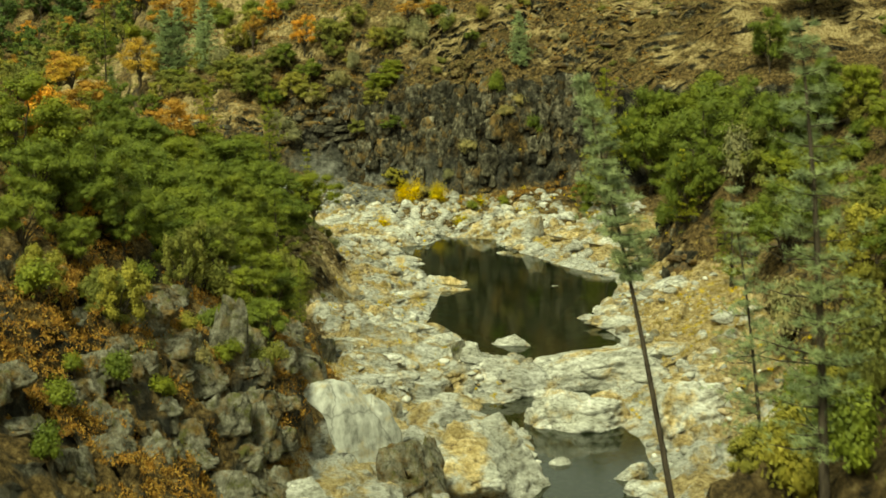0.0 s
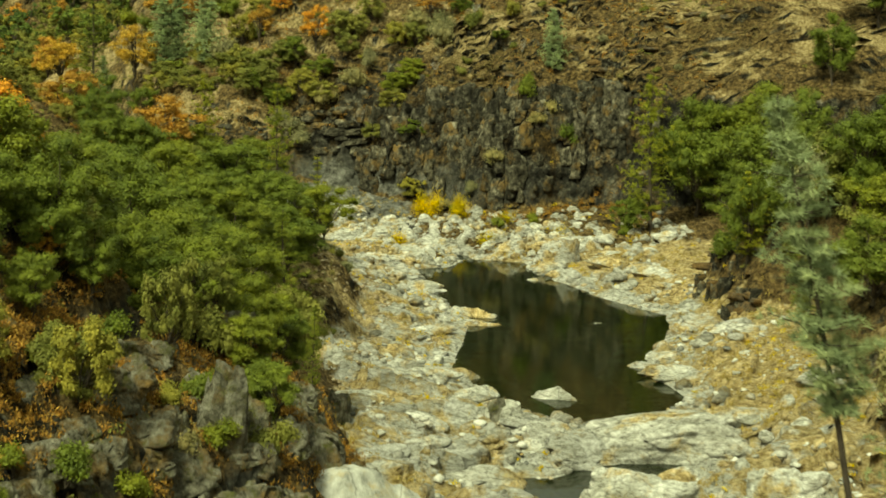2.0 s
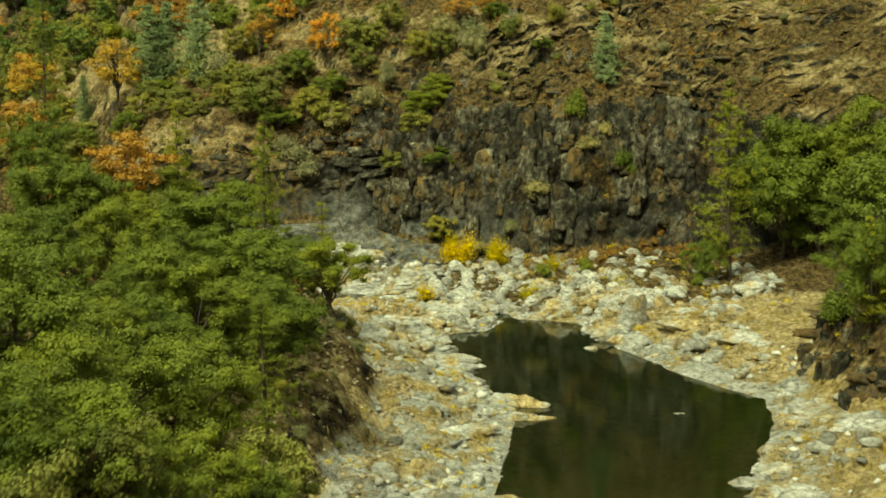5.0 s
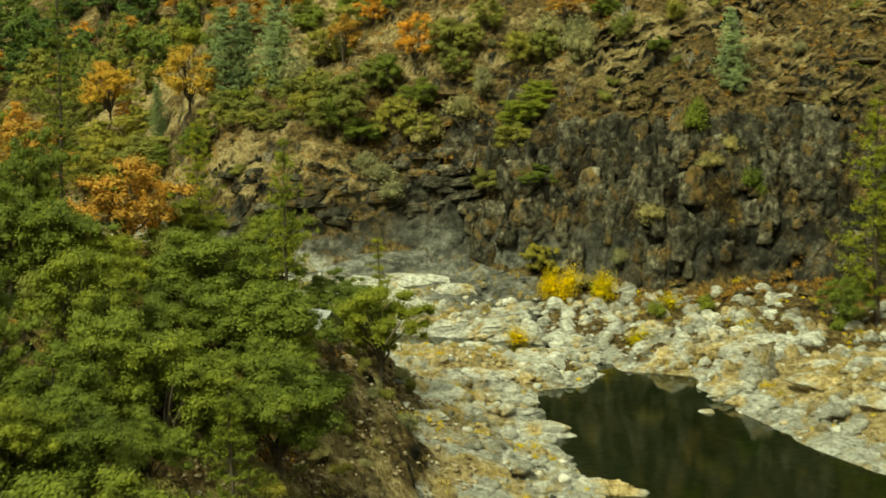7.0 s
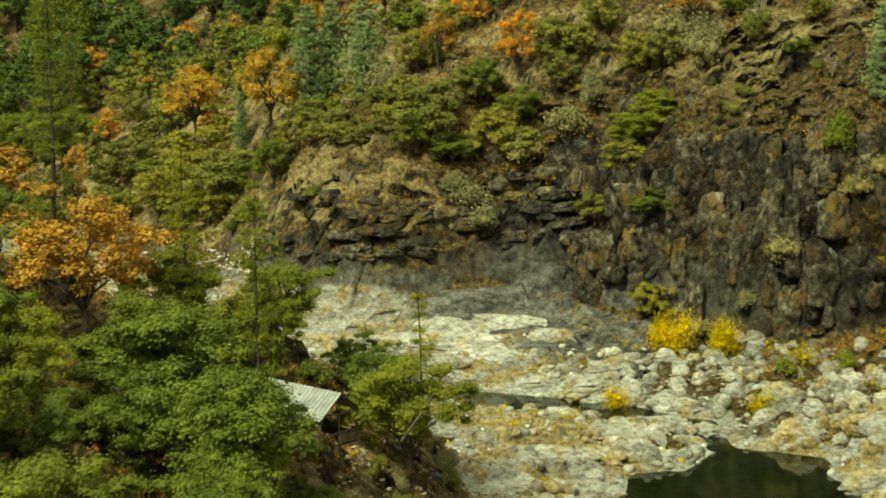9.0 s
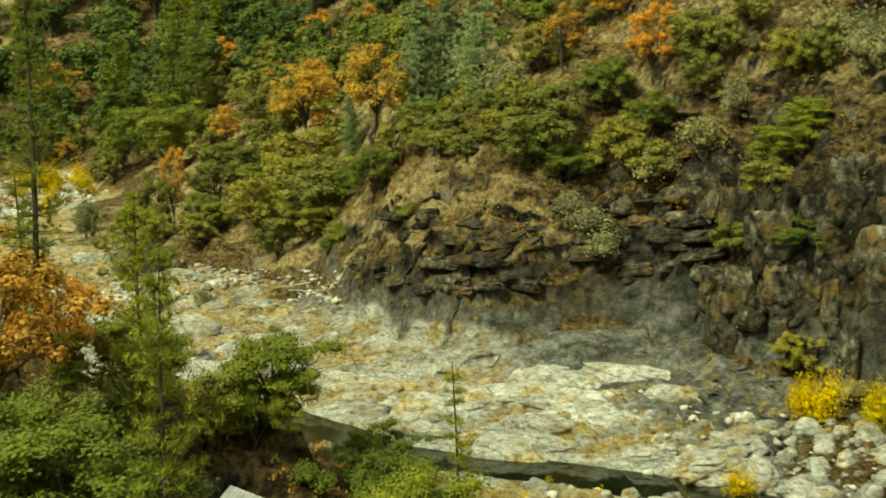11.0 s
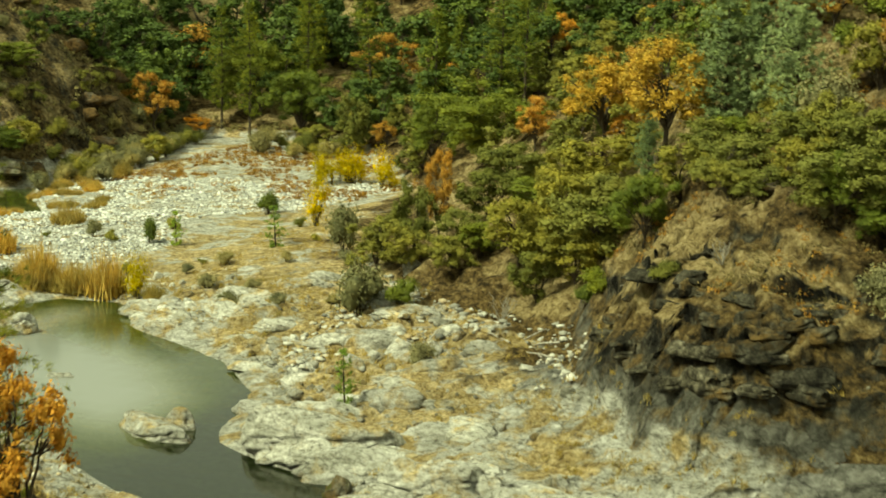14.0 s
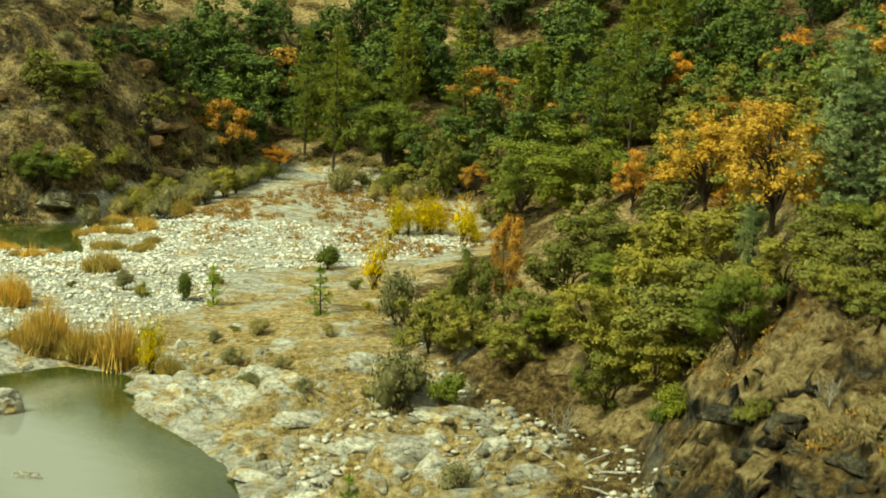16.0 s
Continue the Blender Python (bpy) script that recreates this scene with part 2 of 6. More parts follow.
def noise_tex(nt, scale, detail=6, rough=0.6, stretch=(1, 1, 1), vector=None):
    coord = nt.nodes.new("ShaderNodeNewGeometry")
    mapping = nt.nodes.new("ShaderNodeMapping")
    mapping.inputs["Scale"].default_value = stretch
    nt.links.new(vector or coord.outputs["Position"], mapping.inputs["Vector"])
    tex = node(nt, "ShaderNodeTexNoise", Scale=scale, Detail=detail, Roughness=rough)
    nt.links.new(mapping.outputs[0], tex.inputs["Vector"])
    return tex.outputs["Fac"]


def ramp(nt, fac, *stops):
    r = nt.nodes.new("ShaderNodeValToRGB")
    while len(r.color_ramp.elements) < len(stops):
        r.color_ramp.elements.new(0.5)
    for e, (pos, col) in zip(r.color_ramp.elements, stops):
        e.position, e.color = pos, (*col, 1) if len(col) == 3 else col
    nt.links.new(fac, r.inputs[0])
    return r.outputs[0]


def grey(a, b):
    return (a, (0, 0, 0)), (b, (1, 1, 1))


def blend(nt, fac, a, b, mode="MIX"):
    m = nt.nodes.new("ShaderNodeMixRGB")
    m.blend_type = mode
    for sock, v in zip(m.inputs, (fac, a, b)):
        if isinstance(v, (int, float)):
            sock.default_value = v if sock.type == "VALUE" else (v, v, v, 1)
        elif isinstance(v, tuple):
            sock.default_value = (*v, 1)
        else:
            nt.links.new(v, sock)
    return m.outputs[0]


def bump(nt, bsdf, fac, strength, distance):
    b = node(nt, "ShaderNodeBump", Strength=strength, Distance=distance)
    nt.links.new(fac, b.inputs["Height"])
    nt.links.new(b.outputs[0], bsdf.inputs["Normal"])


def attribute(nt, name):
    a = nt.nodes.new("ShaderNodeAttribute")
    a.attribute_name = name
    return a.outputs["Fac"]


def cracks(nt, scale, width, stretch=(1, 1, 1)):
    """Thin dark joints between blocks of rock: 0 in the joint, 1 on the block."""
    geo = nt.nodes.new("ShaderNodeNewGeometry")
    warp = node(nt, "ShaderNodeTexNoise", Scale=scale * 0.9, Detail=5, Roughness=0.65)
    nt.links.new(geo.outputs["Position"], warp.inputs["Vector"])
    add = nt.nodes.new("ShaderNodeMixRGB")
    add.blend_type = "LINEAR_LIGHT"
    add.inputs[0].default_value = 0.6 / scale
    nt.links.new(geo.outputs["Position"], add.inputs[1])
    nt.links.new(warp.outputs["Color"], add.inputs[2])
    mapping = nt.nodes.new("ShaderNodeMapping")
    mapping.inputs["Scale"].default_value = stretch
    nt.links.new(add.outputs[0], mapping.inputs["Vector"])
    cell = node(nt, "ShaderNodeTexVoronoi", Scale=scale)
    cell.feature = "DISTANCE_TO_EDGE"
    nt.links.new(mapping.outputs[0], cell.inputs["Vector"])
    return ramp(nt, cell.outputs["Distance"], (0.0, (0.12, 0.11, 0.1)), (width, (1, 1, 1)))


def facets(nt, scale, dark, light, stretch=(1, 1, 1)):
    """Each broken block of rock has a tone of its own."""
    geo = nt.nodes.new("ShaderNodeNewGeometry")
    warp = node(nt, "ShaderNodeTexNoise", Scale=scale * 1.3, Detail=5, Roughness=0.65)
    nt.links.new(geo.outputs["Position"], warp.inputs["Vector"])
    add = nt.nodes.new("ShaderNodeMixRGB")
    add.blend_type = "LINEAR_LIGHT"
    add.inputs[0].default_value = 0.35 / scale
    nt.links.new(geo.outputs["Position"], add.inputs[1])
    nt.links.new(warp.outputs["Color"], add.inputs[2])
    mapping = nt.nodes.new("ShaderNodeMapping")
    mapping.inputs["Scale"].default_value = stretch
    nt.links.new(add.outputs[0], mapping.inputs["Vector"])
    cell = node(nt, "ShaderNodeTexVoronoi", Scale=scale)
    nt.links.new(mapping.outputs[0], cell.inputs["Vector"])
    sep = nt.nodes.new("ShaderNodeSeparateColor")
    nt.links.new(cell.outputs["Color"], sep.inputs[0])
    return ramp(nt, sep.outputs[0], (0.0, (dark, dark, dark * 0.95)), (1.0, (light, light, light)))


def rock_pale(nt):
    """Flood-washed pale rock with ochre stains and dark joints."""
    big = noise_tex(nt, 0.26, 8, 0.66)
    fine = noise_tex(nt, 1.7, 10, 0.68, (1, 1, 2.4))
    base = ramp(nt, fine, (0.32, (0.15, 0.142, 0.115)), (0.42, (0.44, 0.428, 0.38)), (0.52, (0.63, 0.622, 0.582)), (0.66, (0.82, 0.816, 0.79)))
    stain = ramp(nt, noise_tex(nt, 2.0, 10, 0.7), (0.35, (0.14, 0.088, 0.028)), (0.46, (0.44, 0.305, 0.11)), (0.6, (0.74, 0.59, 0.32)))
    add = nt.nodes.new("ShaderNodeMath")
    add.operation = "MULTIPLY_ADD"
    nt.links.new(attribute(nt, "ochre"), add.inputs[0])
    add.inputs[1].default_value = 0.12
    nt.links.new(big, add.inputs[2])
    col = blend(nt, ramp(nt, add.outputs[0], (0.5, (0, 0, 0)), (0.59, (0.9, 0.9, 0.9))), base, stain)
    col = blend(nt, 0.55, col, cracks(nt, 0.45, 0.03, (0.55, 1.3, 2.2)), "MULTIPLY")
    col = blend(nt, 1.0, col, facets(nt, 0.8, 0.7, 1.08, (0.6, 1.1, 1.6)), "MULTIPLY")
    return blend(nt, 0.35, col, cracks(nt, 1.5, 0.05, (0.7, 1.2, 1.8)), "MULTIPLY"), fine


def terrain(nt, bsdf):
    pale, fine = rock_pale(nt)
    rough = noise_tex(nt, 1.6, 11, 0.72)
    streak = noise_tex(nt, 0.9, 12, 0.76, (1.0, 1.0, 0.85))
    # Dark rock; the near-black stops also hold the deep shade under overhangs.
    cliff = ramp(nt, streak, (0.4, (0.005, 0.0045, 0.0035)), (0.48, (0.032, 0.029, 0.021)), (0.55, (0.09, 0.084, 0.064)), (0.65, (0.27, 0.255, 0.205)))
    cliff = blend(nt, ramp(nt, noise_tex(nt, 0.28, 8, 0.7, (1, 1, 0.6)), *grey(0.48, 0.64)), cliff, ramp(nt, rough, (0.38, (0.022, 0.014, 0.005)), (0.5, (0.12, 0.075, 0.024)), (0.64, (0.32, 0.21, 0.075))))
    # Joints and block tones, made strong to paint shading the wall's relief lacks.
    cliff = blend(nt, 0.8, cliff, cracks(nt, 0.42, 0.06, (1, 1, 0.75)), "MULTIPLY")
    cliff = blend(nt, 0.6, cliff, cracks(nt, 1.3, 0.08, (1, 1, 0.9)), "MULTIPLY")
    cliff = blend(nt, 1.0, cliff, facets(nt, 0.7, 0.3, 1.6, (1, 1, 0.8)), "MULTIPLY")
    soil = ramp(nt, rough, (0.37, (0.014, 0.01, 0.004)), (0.47, (0.085, 0.056, 0.021)), (0.56, (0.19, 0.128, 0.052)), (0.66, (0.36, 0.27, 0.13)))
    grass = ramp(nt, noise_tex(nt, 2.4, 11, 0.74, (1, 1, 0.6)), (0.36, (0.09, 0.06, 0.024)), (0.48, (0.33, 0.245, 0.115)), (0.64, (0.6, 0.48, 0.27)))
    patch = noise_tex(nt, 0.14, 9, 0.68, (0.8, 1, 1.6))
    bare = nt.nodes.new("ShaderNodeMath")
    bare.operation = "MULTIPLY_ADD"
    nt.links.new(attribute(nt, "grassy"), bare.inputs[0])
    bare.inputs[1].default_value = 0.12
    nt.links.new(patch, bare.inputs[2])
    slope = blend(nt, ramp(nt, bare.outputs[0], *grey(0.6, 0.665)), soil, grass)
    geo = nt.nodes.new("ShaderNodeNewGeometry")
    up = nt.nodes.new("ShaderNodeSeparateXYZ")
    nt.links.new(geo.outputs["Normal"], up.inputs[0])
    worn_tex = noise_tex(nt, 0.9, 12, 0.74, (1, 1, 1.2))
    worn = ramp(nt, worn_tex, (0.36, (0.03, 0.029, 0.024)), (0.45, (0.11, 0.108, 0.092)), (0.55, (0.19, 0.187, 0.165)), (0.68, (0.34, 0.335, 0.3)))
    light = ramp(nt, worn_tex, (0.37, (0.08, 0.079, 0.07)), (0.46, (0.2, 0.197, 0.18)), (0.55, (0.33, 0.326, 0.305)), (0.66, (0.54, 0.535, 0.51)))
    worn = blend(nt, attribute(nt, "bleach"), worn, light)
    worn = blend(nt, 0.5, worn, cracks(nt, 0.4, 0.04, (1, 1, 1.3)), "MULTIPLY")
    worn = blend(nt, 1.0, worn, facets(nt, 0.6, 0.55, 1.25, (0.8, 0.8, 1.4)), "MULTIPLY")
    cliff = blend(nt, attribute(nt, "scoured"), cliff, worn)
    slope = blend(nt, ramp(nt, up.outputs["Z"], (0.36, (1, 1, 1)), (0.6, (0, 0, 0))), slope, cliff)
    ragged = noise_tex(nt, 0.55, 8, 0.7)

    def broken(name, soft=0.12):
        add = nt.nodes.new("ShaderNodeMath")
        add.operation = "MULTIPLY_ADD"
        nt.links.new(ragged, add.inputs[0])
        add.inputs[1].default_value = 0.9
        nt.links.new(attribute(nt, name), add.inputs[2])
        return ramp(nt, add.outputs[0], *grey(0.95 - soft, 0.95 + soft))

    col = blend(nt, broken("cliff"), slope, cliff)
    col = blend(nt, broken("washed", 0.22), col, pale)
    nt.links.new(col, bsdf.inputs["Base Color"])
    bump(nt, bsdf, noise_tex(nt, 2.0, 12, 0.8, (1, 1, 1.6)), 1.0, 0.6)


MAT_GROUND = material("canyon_ground", terrain, 0.9, 0.2)


def water_surface(nt, bsdf):
    # Pale grey stops paint the sky's reflection into the upper pool's base colour.
    sky_tint = attribute(nt, "sky_tint")
    nt.links.new(ramp(nt, sky_tint, (0.0, (0.02, 0.03, 0.009)), (0.2, (0.1, 0.125, 0.028)), (0.6, (0.27, 0.29, 0.2)), (1.0, (0.34, 0.36, 0.34))), bsdf.inputs["Base Color"])
    clear = nt.nodes.new("ShaderNodeMath")
    clear.operation = "MULTIPLY_ADD"
    nt.links.new(sky_tint, clear.inputs[0])
    clear.inputs[1].default_value = -0.35
    clear.inputs[2].default_value = 0.7
    nt.links.new(clear.outputs[0], bsdf.inputs["Transmission Weight"])
    bsdf.inputs["IOR"].default_value = 1.33
    bsdf.inputs["Roughness"].default_value = 0.03
    bump(nt, bsdf, noise_tex(nt, 2.0, 3, 0.5), 0.03, 0.2)


MAT_WATER = material("river_water", water_surface, 0.06, 0.5)


def pale_stone(nt, bsdf):
    pale, fine = rock_pale(nt)
    info = nt.nodes.new("ShaderNodeObjectInfo")
    tone = ramp(nt, info.outputs["Random"], (0, (0.75, 0.75, 0.75)), (0.5, (1.0, 0.995, 0.98)), (1, (1.15, 1.15, 1.14)))
    nt.links.new(blend(nt, 1.0, pale, tone, "MULTIPLY"), bsdf.inputs["Base Color"])
    bump(nt, bsdf, noise_tex(nt, 2.5, 12, 0.78, (1, 1, 2)), 1.0, 0.35)


MAT_STONE = material("washed_stone", pale_stone, 0.85, 0.25)


def heaped_stone(nt, bsdf):
    pale, fine = rock_pale(nt)
    each = nt.nodes.new("ShaderNodeNewGeometry")
    tone = ramp(nt, each.outputs["Random Per Island"], (0, (0.42, 0.41, 0.38)), (0.6, (0.78, 0.77, 0.75)), (1, (1.04, 1.04, 1.03)))
    nt.links.new(blend(nt, 1.0, pale, tone, "MULTIPLY"), bsdf.inputs["Base Color"])
    bump(nt, bsdf, noise_tex(nt, 2.5, 12, 0.78, (1, 1, 2)), 1.0, 0.35)


MAT_HEAP = material("heaped_stone", heaped_stone, 0.85, 0.25)


def grey_stone(nt, bsdf):
    fine = noise_tex(nt, 1.3, 12, 0.74, (1.1, 1.1, 0.8))
    col = ramp(nt, fine, (0.34, (0.03, 0.028, 0.02)), (0.44, (0.13, 0.121, 0.09)), (0.54, (0.255, 0.24, 0.188)), (0.67, (0.46, 0.442, 0.37)))
    col = blend(nt, ramp(nt, noise_tex(nt, 0.5, 8, 0.72), *grey(0.49, 0.64)), col, ramp(nt, noise_tex(nt, 2.2, 9, 0.74), (0.35, (0.06, 0.035, 0.01)), (0.65, (0.32, 0.205, 0.075))))
    col = blend(nt, ramp(nt, noise_tex(nt, 0.9, 8, 0.72), *grey(0.52, 0.64)), col, (0.13, 0.13, 0.04))
    col = blend(nt, 0.5, col, cracks(nt, 0.5, 0.03, (1, 1, 0.5)), "MULTIPLY")
    nt.links.new(col, bsdf.inputs["Base Color"])
    bump(nt, bsdf, noise_tex(nt, 2.2, 12, 0.78, (1.1, 1.1, 0.8)), 1.0, 0.5)


def scoured_stone(nt, bsdf):
    fine = noise_tex(nt, 1.3, 10, 0.66, (1, 1, 0.5))
    col = ramp(nt, fine, (0.32, (0.16, 0.16, 0.145)), (0.44, (0.33, 0.33, 0.305)), (0.55, (0.45, 0.45, 0.42)), (0.7, (0.62, 0.62, 0.59)))
    col = blend(nt, ramp(nt, noise_tex(nt, 0.4, 6, 0.66), *grey(0.55, 0.7)), col, (0.42, 0.34, 0.2))
    nt.links.new(blend(nt, 0.5, col, cracks(nt, 0.3, 0.02, (1, 1, 0.5)), "MULTIPLY"), bsdf.inputs["Base Color"])
    bump(nt, bsdf, noise_tex(nt, 2.0, 9, 0.68, (1, 1, 0.6)), 0.8, 0.25)


MAT_SCOURED = material("scoured_grey_stone", scoured_stone, 0.85, 0.25)
MAT_CRAG = material("lichen_stone", grey_stone, 0.9, 0.2)


def bark(dark, light):
    def build(nt, bsdf):
        nt.links.new(ramp(nt, noise_tex(nt, 5, 6, 0.7, (1, 1, 0.2)), (0.3, dark), (0.7, light)), bsdf.inputs["Base Color"])
        bump(nt, bsdf, noise_tex(nt, 9, 5, 0.7, (1, 1, 0.2)), 0.8, 0.05)
    return build


MAT_BARK = material("dark_bark", bark((0.03, 0.024, 0.018), (0.13, 0.105, 0.08)), 0.95, 0.1)
MAT_DEAD = material("bleached_wood", bark((0.2, 0.18, 0.15), (0.5, 0.47, 0.42)), 0.9, 0.1)


def leaves(*stops):
    """Leaf colour that varies leaf by leaf and tree by tree."""
    def build(nt, bsdf):
        geo = nt.nodes.new("ShaderNodeNewGeometry")
        info = nt.nodes.new("ShaderNodeObjectInfo")
        col = ramp(nt, geo.outputs["Random Per Island"], *stops)
        patchy = ramp(nt, noise_tex(nt, 0.7, 4, 0.65), (0.36, (0.66, 0.7, 0.68)), (0.64, (1.3, 1.26, 1.1)))
        col = blend(nt, 1.0, col, patchy, "MULTIPLY")
        own = ramp(nt, info.outputs["Random"], (0.0, (0.7, 0.74, 0.66)), (0.5, (1.0, 1.0, 1.0)), (1.0, (1.4, 1.24, 0.9)))
        col = blend(nt, 1.0, col, own, "MULTIPLY")
        nt.links.new(col, bsdf.inputs["Base Color"])
        thin = nt.nodes.new("ShaderNodeBsdfTranslucent")
        nt.links.new(col, thin.inputs["Color"])
        mix = nt.nodes.new("ShaderNodeMixShader")
        mix.inputs[0].default_value = 0.14
        out = nt.nodes["Material Output"]
        nt.links.new(bsdf.outputs[0], mix.inputs[1])
        nt.links.new(thin.outputs[0], mix.inputs[2])
        nt.links.new(mix.outputs[0], out.inputs["Surface"])
    return build


LEAF = {
    "green": material("live_oak_leaf", leaves((0, (0.11, 0.14, 0.021)), (0.5, (0.14, 0.172, 0.028)), (1, (0.175, 0.204, 0.036))), 0.6, 0.25),
    "dark": material("deep_green_leaf", leaves((0, (0.05, 0.08, 0.02)), (0.5, (0.09, 0.135, 0.034)), (1, (0.14, 0.195, 0.05))), 0.6, 0.25),
    "olive": material("olive_leaf", leaves((0, (0.16, 0.165, 0.042)), (0.5, (0.205, 0.205, 0.056)), (1, (0.26, 0.252, 0.076))), 0.7, 0.2),
    "grey": material("grey_brush_leaf", leaves((0, (0.17, 0.165, 0.09)), (0.5, (0.24, 0.225, 0.13)), (1, (0.33, 0.3, 0.18))), 0.8, 0.15),
    "brown": material("brown_brush_leaf", leaves((0, (0.1, 0.085, 0.045)), (0.5, (0.16, 0.135, 0.07)), (1, (0.25, 0.2, 0.11))), 0.8, 0.15),
    "orange": material("orange_oak_leaf", leaves((0, (0.32, 0.155, 0.03)), (0.5, (0.48, 0.25, 0.052)), (1, (0.62, 0.36, 0.095))), 0.7, 0.2),
    "yellow": material("golden_oak_leaf", leaves((0, (0.27, 0.18, 0.04)), (0.5, (0.36, 0.25, 0.06)), (1, (0.46, 0.33, 0.09))), 0.7, 0.2),
    "lemon": material("yellow_willow_leaf", leaves((0, (0.36, 0.25, 0.008)), (0.5, (0.55, 0.42, 0.015)), (1, (0.68, 0.55, 0.05))), 0.7, 0.2),
    "blue": material("grey_pine_needle", leaves((0, (0.27, 0.335, 0.185)), (0.5, (0.325, 0.395, 0.215)), (1, (0.38, 0.455, 0.25))), 0.7, 0.2),
    "pale": material("foothill_pine_needle", leaves((0, (0.25, 0.3, 0.165)), (0.5, (0.32, 0.37, 0.21)), (1, (0.4, 0.45, 0.265))), 0.7, 0.2),
    "fresh": material("young_pine_needle", leaves((0, (0.17, 0.26, 0.05)), (0.5, (0.25, 0.36, 0.07)), (1, (0.36, 0.48, 0.11))), 0.7, 0.2),
    "pine": material("pine_needle", leaves((0, (0.105, 0.135, 0.018)), (0.5, (0.185, 0.215, 0.032)), (1, (0.29, 0.295, 0.055))), 0.7, 0.2),
    "rust": material("dead_fern", leaves((0, (0.2, 0.09, 0.022)), (0.5, (0.36, 0.185, 0.048)), (1, (0.52, 0.32, 0.09))), 0.8, 0.15),
    "straw": material("dry_reed", leaves((0, (0.3, 0.2, 0.055)), (0.5, (0.46, 0.33, 0.11)), (1, (0.6, 0.47, 0.2))), 0.8, 0.15),
}

# ---------------------------------------------------------------- ground and water
def spaced(*runs):
    out = []
    for a, b, step in runs:
        out.append(np.arange(a, b, step))
    return np.concatenate(out)


gx = spaced((-2600, -700, 190), (-700, -200, 25), (-200, -165, 2.2), (-165, -100, 1.2), (-100, -48, 0.9), (-48, -16, 0.5), (-16, 13, 0.34), (13, 62, 0.36), (62, 66, 0.6), (66, 120, 1.5), (120, 600, 24), (600, 2700, 190))
gy = spaced((-2600, -200, 200), (-200, 20, 20), (20, 90, 2.5), (90, 160, 0.38), (160, 271, 0.38), (271, 280, 0.26), (280, 306, 0.17), (306, 312, 0.3), (312, 345, 0.5), (345, 470, 1.2), (470, 620, 3.0), (620, 1000, 24), (1000, 2700, 190))
X, Y = np.meshgrid(gx, gy)
Z, washed, cliffy, dl, dc, dr, dw = ground(X, Y)
far = smooth(500, 1500, np.hypot(X, Y - 200))
Z = Z * (1 - far) + far * np.minimum(Z, 130)
# steep faces are broken up sideways as well: columns and blocks that stand out from the wall
gzy, gzx = np.gradient(Z, gy, gx)
grade = np.hypot(gzx, gzy)
scoured = smooth(11.5, 6.0, Z + 4.0 * fbm(X, Z, 6, 4, 86)) * smooth(-19, -15, dc) * smooth(-26, -14, X) * (1 - 0.8 * smooth(30, 42, X))
bleach = smooth(7.0, 2.0, Z + 2.5 * fbm(X, Z, 5, 4, 87)) * smooth(-20, -16, dc) * smooth(40, 22, X) * smooth(-26, -14, X) * (1 - 0.4 * smooth(4, 14, X))
scoured = np.maximum(scoured, 0.3 * smooth(-1, 1, dl) * smooth(18, 8, dl) * smooth(160, 140, Y))
tilt = smooth(0.6, 2.0, grade) * smooth(520, 440, Y) * (1 - 0.35 * scoured * (Y > 250))
along = (X * gzy - Y * gzx) / (grade + 0.3)
column, crack = blocks(X + 0.5 * fbm(X, Z, 2, 3, 90), 0.55 * Z + 0.7 * fbm(X, Z, 3, 3, 93), 1.5, 91)
column2, crack2 = blocks(Y + 0.5 * fbm(Y, Z, 2, 3, 92), 0.55 * Z + 0.7 * fbm(Y, Z, 3, 3, 94), 1.5, 97)
big_c, _ = blocks(X, 0.5 * Z, 5.0, 98)
YY = Y + tilt * (0.65 * column * smooth(0, 0.12, crack) + 0.3 * (1 - smooth(0, 0.12, crack)) + 1.3 * big_c + 0.6 * fbm(X, 1.8 * Z, 1.4, 4, 95) + 0.5 * ridged(0.35 * X, Z, 1.3, 2, 96))
XX = X + tilt * (0.55 * column2 * smooth(0, 0.12, crack2) + 0.25 * (1 - smooth(0, 0.12, crack2)) + 0.5 * fbm(Y, 1.5 * Z, 1.2, 4, 99))
nyx = X.shape
idx = np.arange(X.size).reshape(nyx)
quads = np.stack([idx[:-1, :-1], idx[:-1, 1:], idx[1:, 1:], idx[1:, :-1]], -1).reshape(-1, 4)
me = mesh_of("ground", np.stack([XX, YY, Z], -1).reshape(-1, 3), quads, False)
for label_, values in (("washed", washed), ("scoured", scoured), ("bleach", bleach), ("cliff", cliffy), ("grassy", np.maximum(np.maximum(smooth(3, 20, np.maximum(dc, 0.2 * dr)), smooth(0.5, 5, dc) * smooth(16, 6, X) * 1.15 + 1.1 * smooth(0, 1, dc) * smooth(9, 5, np.hypot(X + 11.5, Y - 313.5))), smooth(-2, 0.5, dl) * smooth(14, 7, dl) * smooth(152, 165, Y))), ("ochre", (1 - 0.55 * smooth(32, 26, X) * smooth(262, 250, Y)) * smooth(1.0, 7.0, -dw) * smooth(-90, -60, X) * (1 - smooth(-18, -12, dc) * smooth(-24, -12, X) * smooth(34, 24, X)) + 0.7 * smooth(1.5, 5, -dw) * smooth(32, 42, X) * smooth(160, 190, Y))):
    values = values * (1 - 0.85 * smooth(395, 425, Y) * smooth(-118, -108, X)) if label_ == "grassy" else values
    me.attributes.new(label_, "FLOAT", "POINT").data.foreach_set("value", values.astype(np.float32).ravel())
me.materials.append(MAT_GROUND)
tagged(new("ground", me), "rocky canyon floor and slopes with washed pale ledges", "ground", kind="structure")

